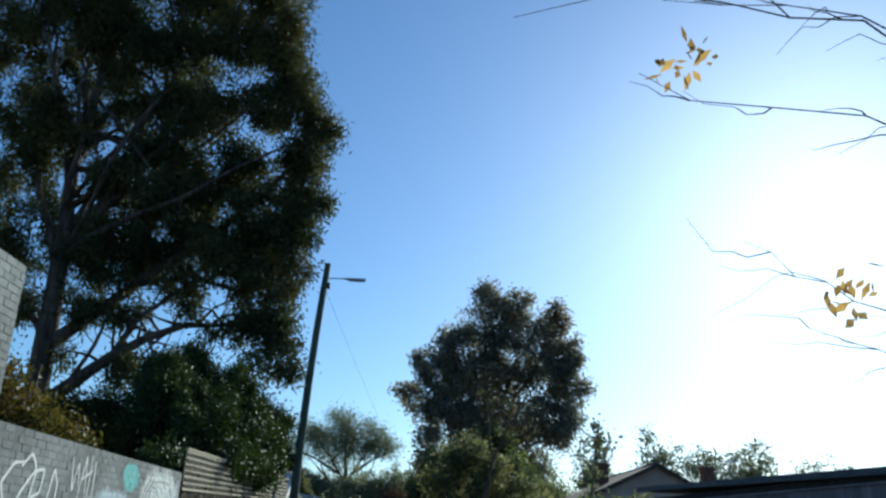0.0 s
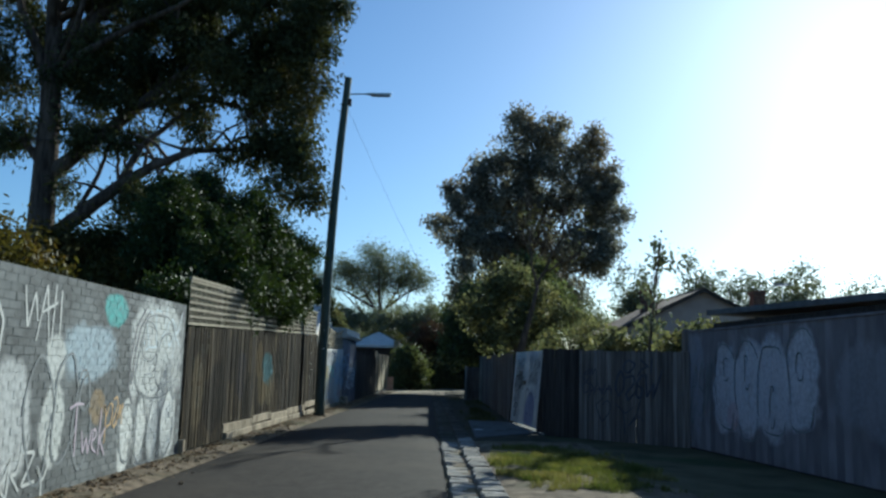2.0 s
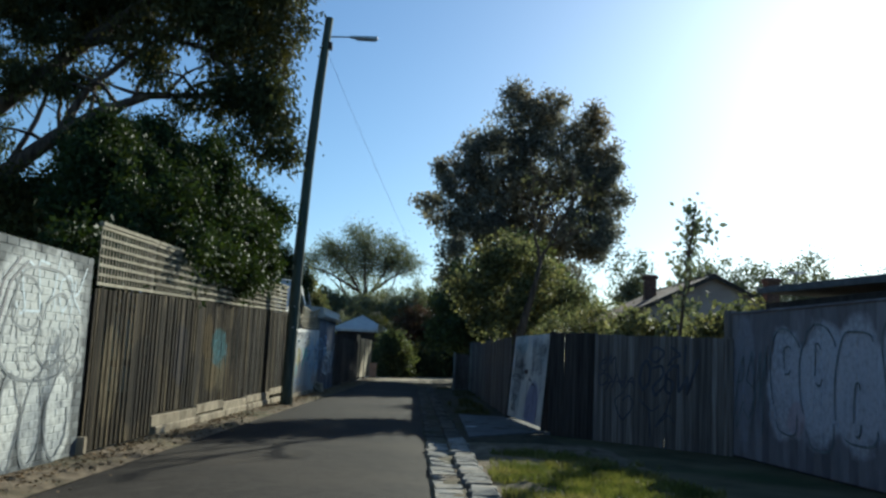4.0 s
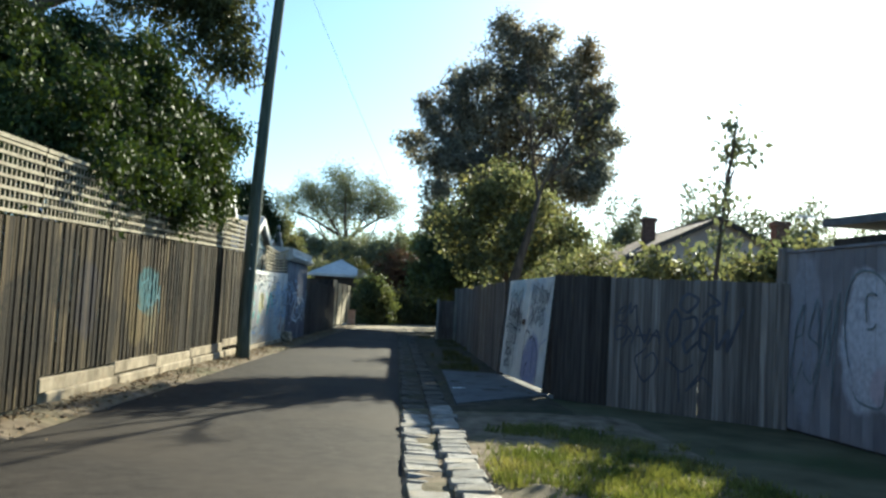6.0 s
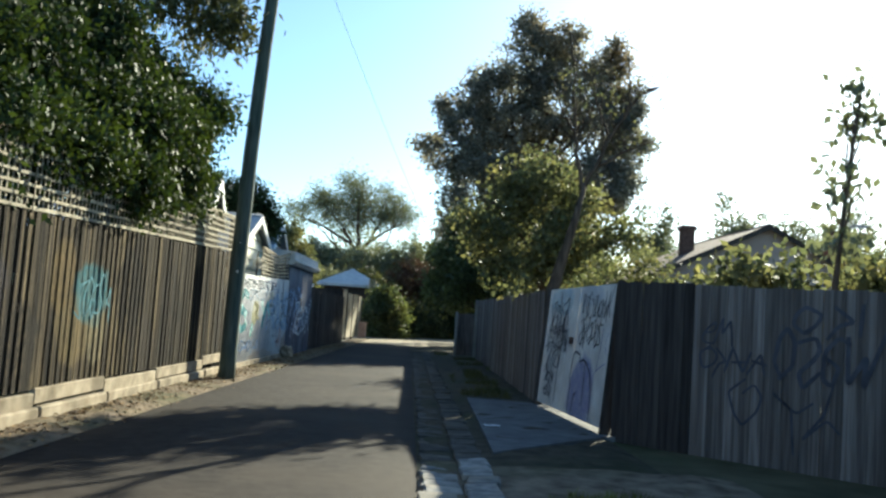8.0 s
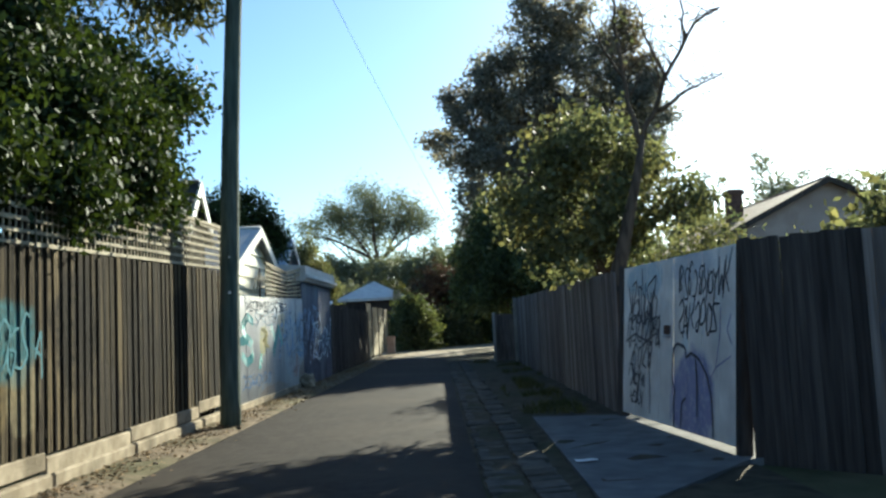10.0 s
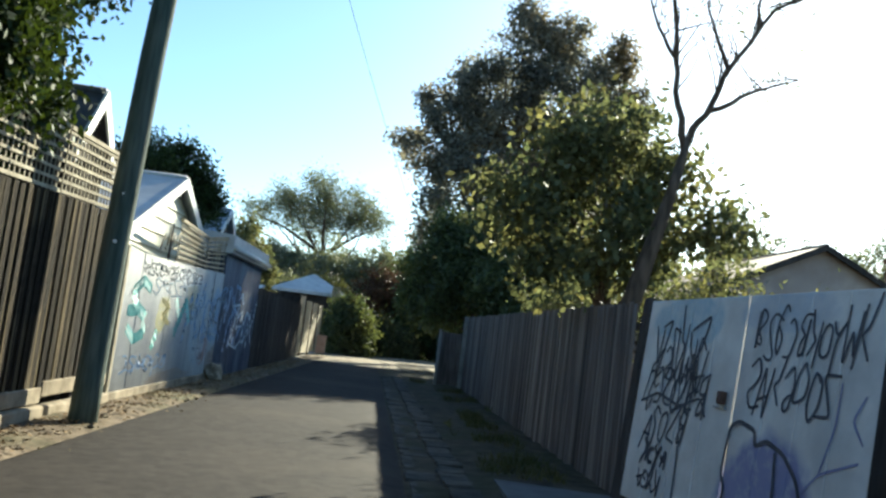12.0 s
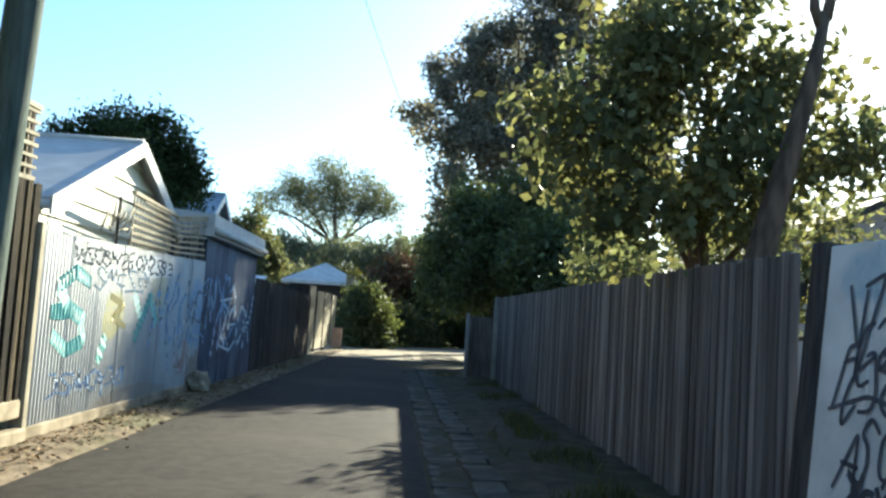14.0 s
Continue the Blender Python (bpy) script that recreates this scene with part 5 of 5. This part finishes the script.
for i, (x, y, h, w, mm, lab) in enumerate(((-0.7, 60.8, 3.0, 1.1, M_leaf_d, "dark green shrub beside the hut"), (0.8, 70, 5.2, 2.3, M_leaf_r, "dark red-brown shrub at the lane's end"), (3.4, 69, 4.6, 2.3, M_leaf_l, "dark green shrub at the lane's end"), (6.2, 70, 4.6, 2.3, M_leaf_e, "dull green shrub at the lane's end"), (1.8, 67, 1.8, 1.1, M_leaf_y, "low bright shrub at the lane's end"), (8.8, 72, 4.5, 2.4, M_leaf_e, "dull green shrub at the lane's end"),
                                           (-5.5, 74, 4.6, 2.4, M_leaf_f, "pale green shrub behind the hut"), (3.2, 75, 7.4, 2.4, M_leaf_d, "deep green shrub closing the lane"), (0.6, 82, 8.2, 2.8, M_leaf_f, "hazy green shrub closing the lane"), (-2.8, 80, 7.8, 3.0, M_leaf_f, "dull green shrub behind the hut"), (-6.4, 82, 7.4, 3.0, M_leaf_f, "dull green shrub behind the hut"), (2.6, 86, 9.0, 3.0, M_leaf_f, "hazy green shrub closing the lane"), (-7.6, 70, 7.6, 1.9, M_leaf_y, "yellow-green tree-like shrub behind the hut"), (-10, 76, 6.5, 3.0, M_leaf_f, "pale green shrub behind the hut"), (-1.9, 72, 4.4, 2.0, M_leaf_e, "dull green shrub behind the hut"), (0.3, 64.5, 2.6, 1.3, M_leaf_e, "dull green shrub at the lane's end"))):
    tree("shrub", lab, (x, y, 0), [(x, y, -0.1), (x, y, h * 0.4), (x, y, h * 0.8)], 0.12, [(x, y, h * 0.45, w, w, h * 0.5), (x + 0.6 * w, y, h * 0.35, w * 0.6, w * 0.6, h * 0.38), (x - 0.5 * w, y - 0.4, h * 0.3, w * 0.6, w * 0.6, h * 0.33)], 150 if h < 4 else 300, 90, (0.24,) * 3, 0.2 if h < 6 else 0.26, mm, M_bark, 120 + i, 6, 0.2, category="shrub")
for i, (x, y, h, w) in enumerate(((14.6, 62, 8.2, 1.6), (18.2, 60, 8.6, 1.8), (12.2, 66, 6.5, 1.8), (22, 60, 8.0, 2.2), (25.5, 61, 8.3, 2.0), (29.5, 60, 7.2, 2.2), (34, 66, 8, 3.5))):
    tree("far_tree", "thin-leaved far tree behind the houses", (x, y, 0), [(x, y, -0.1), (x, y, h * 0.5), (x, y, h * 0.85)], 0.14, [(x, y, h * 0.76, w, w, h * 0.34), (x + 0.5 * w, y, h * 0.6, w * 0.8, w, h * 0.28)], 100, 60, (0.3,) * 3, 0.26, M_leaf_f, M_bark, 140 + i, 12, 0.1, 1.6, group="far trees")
# overhanging twigs close to the start
rng = np.random.default_rng(153)
near = thing("twig_tree", "bare-twigged tree with a few dry yellow leaves", "tree", Matrix.LocRotScale((2.51, 2.0, 0.76), None, (0.43,) * 3))
T = Tubes()
T.add([(0, 0, -1.9), (0.1, 0, 1.6), (0.0, 0.1, 3.0), (-0.2, 0.1, 4.4)], [0.11, 0.1, 0.08, 0.05], 8)
for a, b, r in (((-0.1, 0, 3.0), (-3.2, -0.6, 3.7), 0.022), ((-0.1, 0.1, 3.4), (-3.85, -0.5, 4.05), 0.02), ((0, 0, 2.4), (-2.7, -0.6, 2.8), 0.016), ((0, 0, 2.2), (-2.4, -0.5, 2.45), 0.014), ((-0.1, 0, 3.9), (-3.0, -0.4, 4.3), 0.02)):
    pts = bend(a, b, rng, 0.02, 10, 0.07)
    T.add(pts, [r * 0.55 * (1 - 0.085 * j) for j in range(11)], 5)
    for k in range(7):
        j = 3 + k
        d = np.array((rng.uniform(-0.6, -0.2), rng.uniform(-0.12, 0.12), rng.uniform(-0.3, 0.25)))
        sub = bend(pts[j], pts[j] + d, rng, 0.04, 5, 0.12)
        T.add(sub, [r * 0.26 * (1 - 0.16 * m) for m in range(6)], 4)
part("trunk", T.mesh("trunk", M_bark), near)
part("crown", quad_mesh("crown", leaves(rng, [(-3.0, -0.6, 3.72), (-2.9, -0.6, 3.82), (-2.2, -0.55, 2.58), (-2.1, -0.55, 2.66)], 12, (0.07, 0.05, 0.055), 0.085, 0.5, 0.45), M_autumn), near, "a few dry yellow leaves")

# ---- grass, litter ----
def blades(rng, xs, ys_, h, w):
    n = len(xs)
    p = np.stack([xs, ys_, np.full(n, 0.04)], 1)
    f = rng.uniform(0, 6.28, n)
    s = np.stack([np.cos(f), np.sin(f), np.zeros(n)], 1) * w
    lean = rng.normal(0, 0.45, (n, 2))
    hh = h * rng.uniform(0.4, 1.3, n)
    up = np.stack([lean[:, 0] * hh, lean[:, 1] * hh, hh], 1)
    return np.stack([p - s, p + s, p + up * 0.6 + s * 0.6, p + up], 1)


rng = np.random.default_rng(160)
xs, yy = rng.uniform(1.55, 4.2, 40000), rng.uniform(11.5, 19.5, 40000)
dd = np.hypot((xs - 2.6) / 0.9, (yy - 16.0) / 2.3)
keep = np.array([1.05 + 1.2 * noise.noise(Vector((x * 1.5, y * 1.2, 0))) + 0.7 * noise.noise(Vector((x * 5, y * 5, 3))) for x, y in zip(xs, yy)]) > dd
tagged(new("grass", quad_mesh("grass", blades(rng, xs[keep], yy[keep], 0.085, 0.006), M_grass)), "bright patchy grass beside the stone gutter", "grass", kind="stuff")
xs, yy = rng.uniform(1.7, 2.95, 9000), rng.uniform(27.2, 44, 9000)
keep = np.array([noise.noise(Vector((x * 1.1, y * 0.7, 7))) > 0.22 for x, y in zip(xs, yy)])
tagged(new("weeds", quad_mesh("weeds", blades(rng, xs[keep], yy[keep], 0.12, 0.007), M_weed)), "straggling weeds along the shaded fence", "weeds", kind="stuff")
n = 5000
yy = rng.uniform(11, 48, n)
xs = np.array([xl(y) for y in yy]) + 0.12 + np.abs(rng.normal(0, 0.28, n))
c = np.stack([xs, yy, np.full(n, 0.055)], 1)
q = leaves(rng, c, 1, (0.01, 0.01, 0.004), 0.06, 0, 0.6)
q[:, :, 2] = 0.05 + np.abs(q[:, :, 2] - 0.055) * 0.35
tagged(new("leaf_litter", quad_mesh("leaf_litter", q, M_litter)), "dry brown leaves and litter along the fence foot", "litter", kind="stuff")
V, F = [], []
for _ in range(650):
    y = rng.uniform(11, 44)
    x, r = xl(y) + 0.1 + abs(rng.normal(0, 0.3)), rng.uniform(0.012, 0.05) * rng.uniform(0.5, 1)
    k = len(V)
    V += [(x + dx * r * rng.uniform(0.7, 1.3), y + dy * r * rng.uniform(0.7, 1.5), 0.045 + dz * r * 0.7) for dx, dy, dz in ((1, 0, 0), (0, 1, 0.1), (-1, 0, 0), (0, -1, 0.1), (0.1, 0, 1), (0, 0, -1))]
    F += [(k + a, k + (a + 1) % 4, k + 4) for a in range(4)] + [(k + (a + 1) % 4, k + a, k + 5) for a in range(4)]
tagged(new("rubble", as_mesh("rubble", V, F, M_dirt)), "dry clods and broken stones along the dirt verge", "rubble", kind="stuff")
# pale lump of sand and plinth end at the fence foot, shaped as a boulder
rock = thing("rock", "pale lump at the iron fence's foot", "rock", pose(xl(35.6) + 0.16, 35.6, 0.03))
bm = bmesh.new()
bmesh.ops.create_icosphere(bm, subdivisions=3, radius=0.5)
for v in bm.verts:
    v.co = Vector((v.co.x * 0.42, v.co.y * 0.55, max(v.co.z, -0.25) * 0.42 + 0.1)) * (1 + 0.35 * noise.noise(v.co * 3.1))
    v.co.z = max(v.co.z, 0)
part("stone", bm, rock, material=M_sill)
paper = thing("paper_scrap", "crumpled white paper scrap on the slab", "litter", pose(1.81, 23.2, 0.064))
bm = bmesh.new()
bmesh.ops.create_grid(bm, x_segments=6, y_segments=4, size=0.5)
for v in bm.verts:
    v.co = Vector((v.co.x * 0.2, v.co.y * 0.11, 0.006 + abs(noise.noise(v.co * 5)) * 0.03))
part("sheet", bm, paper, material=M_white)

# ---- graffiti on the brick wall and the left fence ----
rng = np.random.default_rng(171)
flat = lambda u, v: 0.0045
for u0, u1, v0, v1, cnt, mm, w in ((5.5, 7.1, 1.1, 1.6, 5, P_white, 0.035), (5.5, 7.1, 1.6, 2.1, 5, P_pale, 0.03), (5.6, 7.1, 0.95, 1.3, 5, P_slate, 0.025), (1.6, 3.0, 0.1, 0.42, 5, P_white, 0.04), (0.3, 1.8, 1.2, 2.0, 4, P_white, 0.04)):
    spray(scrawl(rng, u0, u1, v0, v1, cnt), w, flat, mm, wall_brick)
spray([[(2.2, 2.14), (2.3, 1.72), (2.42, 2.1), (2.5, 1.8)], [(2.5, 1.6), (2.66, 2.2), (2.78, 1.6)], [(2.56, 1.88), (2.92, 2.02)], [(2.86, 2.2), (2.84, 1.6)], [(3.0, 2.15), (3.02, 1.68)]], 0.03, flat, P_white, wall_brick)
spray([[(3.42, 0.88), (3.58, 0.93), (3.78, 0.92)], [(3.6, 0.93), (3.62, 0.35)], [(3.78, 0.62), (3.84, 0.35), (3.92, 0.55), (3.98, 0.33), (4.06, 0.62)], [(4.08, 0.47), (4.2, 0.52), (4.18, 0.62), (4.1, 0.6), (4.08, 0.4), (4.22, 0.34)], [(4.3, 0.85), (4.28, 0.3)], [(4.46, 0.62), (4.3, 0.48), (4.48, 0.28)]], 0.035, lambda u, v: 0.006, P_pink, wall_brick)
spray([[(5.60, 2.15), (5.30, 1.9), (5.15, 1.5), (5.10, 1.1), (5.30, 0.85)], [(5.75, 2.12), (5.42, 1.88), (5.28, 1.5), (5.22, 1.12)]], 0.035, lambda u, v: 0.005, P_black, wall_brick)
ring = np.linspace(0.3, 6.4, 26)
for u0, v0, ru, rv in ((5.15, 0.5, 0.22, 0.42), (5.65, 0.52, 0.2, 0.45), (6.15, 0.5, 0.22, 0.46), (6.75, 0.56, 0.28, 0.48), (6.2, 1.5, 0.85, 0.68), (6.5, 1.45, 0.4, 0.4), (5.8, 1.7, 0.3, 0.3), (3.75, 0.75, 0.24, 0.5), (3.3, 0.9, 0.3, 0.6), (3.8, 1.05, 0.14, 0.18), (2.7, 0.8, 0.3, 0.6)):
    k = rng.uniform(0, 6, 2)
    spray([np.stack([u0 + ru * np.cos(ring) * (1 + 0.16 * np.sin(3 * ring + k[0])), v0 + rv * np.sin(ring) * (1 + 0.14 * np.sin(2 * ring + k[1]))], 1)], 0.032, lambda u, v: 0.0055, P_slate, wall_brick)
spray(scrawl(rng, 4.35, 4.95, 0.62, 0.94, 4), 0.028, lambda u, v: 0.0045, P_orange, wall_brick)
on_pal = lambda u, v: 0.037
spray(scrawl(rng, 5.5, 6.5, 1.1, 1.55, 5), 0.028, on_pal, P_teal_old, fence_left)

# ---- pieces: bricks, gutter stones ----
rng = np.random.default_rng(181)
lay = brick_layout(L_brick, 27, rng)
near_b = [b for b in lay if b[0] > L_brick - 2.62 and b[2] > 0.2]
ids = set(near_b)
part("brickwork", brick_boxes([b for b in lay if b not in ids], M_brick_far, "brickwork"), wall_brick)["kind"] = "stuff"
one = bm_mesh("brick", box_bm(-0.1, 0.0, 0, BR_L, 0, BR_H, 0.004), M_brick)
for u, v, L, d in near_b:
    part("brick", one, wall_brick, m=pose(d, u, v))


def stone_mesh(rng, w, l, h, material):
    bm = box_bm(0, w, 0, l, -0.05, h)
    bmesh.ops.bevel(bm, geom=[e for e in bm.edges if max(v.co.z for v in e.verts) > 0], offset=0.014, segments=1, affect="EDGES")
    for v in bm.verts:
        v.co += Vector((rng.normal(0, 0.006), rng.normal(0, 0.006), rng.normal(0, 0.005)))
    return bm_mesh("gutter_stone", bm, material)


gutter = thing("stone_gutter", "two rows of worn bluestone gutter pitchers", "gutter", kind="structure")
for row, (x, w, h, tilt) in enumerate(((0.89, 0.3, 0.045, 0.02), (1.225, 0.27, 0.085, -0.03))):
    # stones past y = 20.2 use the copy with shade in its colour
    kinds = [[stone_mesh(rng, w, 0.19 + 0.025 * k, h * f, mm) for k in range(5)] for f, mm in ((1.0, M_blue), (0.75, M_blue_d))]
    y, i = 11.0, 0
    while y < 45:
        k = int(rng.integers(5))
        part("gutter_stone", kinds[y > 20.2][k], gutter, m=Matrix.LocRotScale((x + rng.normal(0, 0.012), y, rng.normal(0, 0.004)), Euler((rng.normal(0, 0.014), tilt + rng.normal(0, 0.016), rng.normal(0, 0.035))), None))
        y += 0.19 + 0.025 * k + 0.012
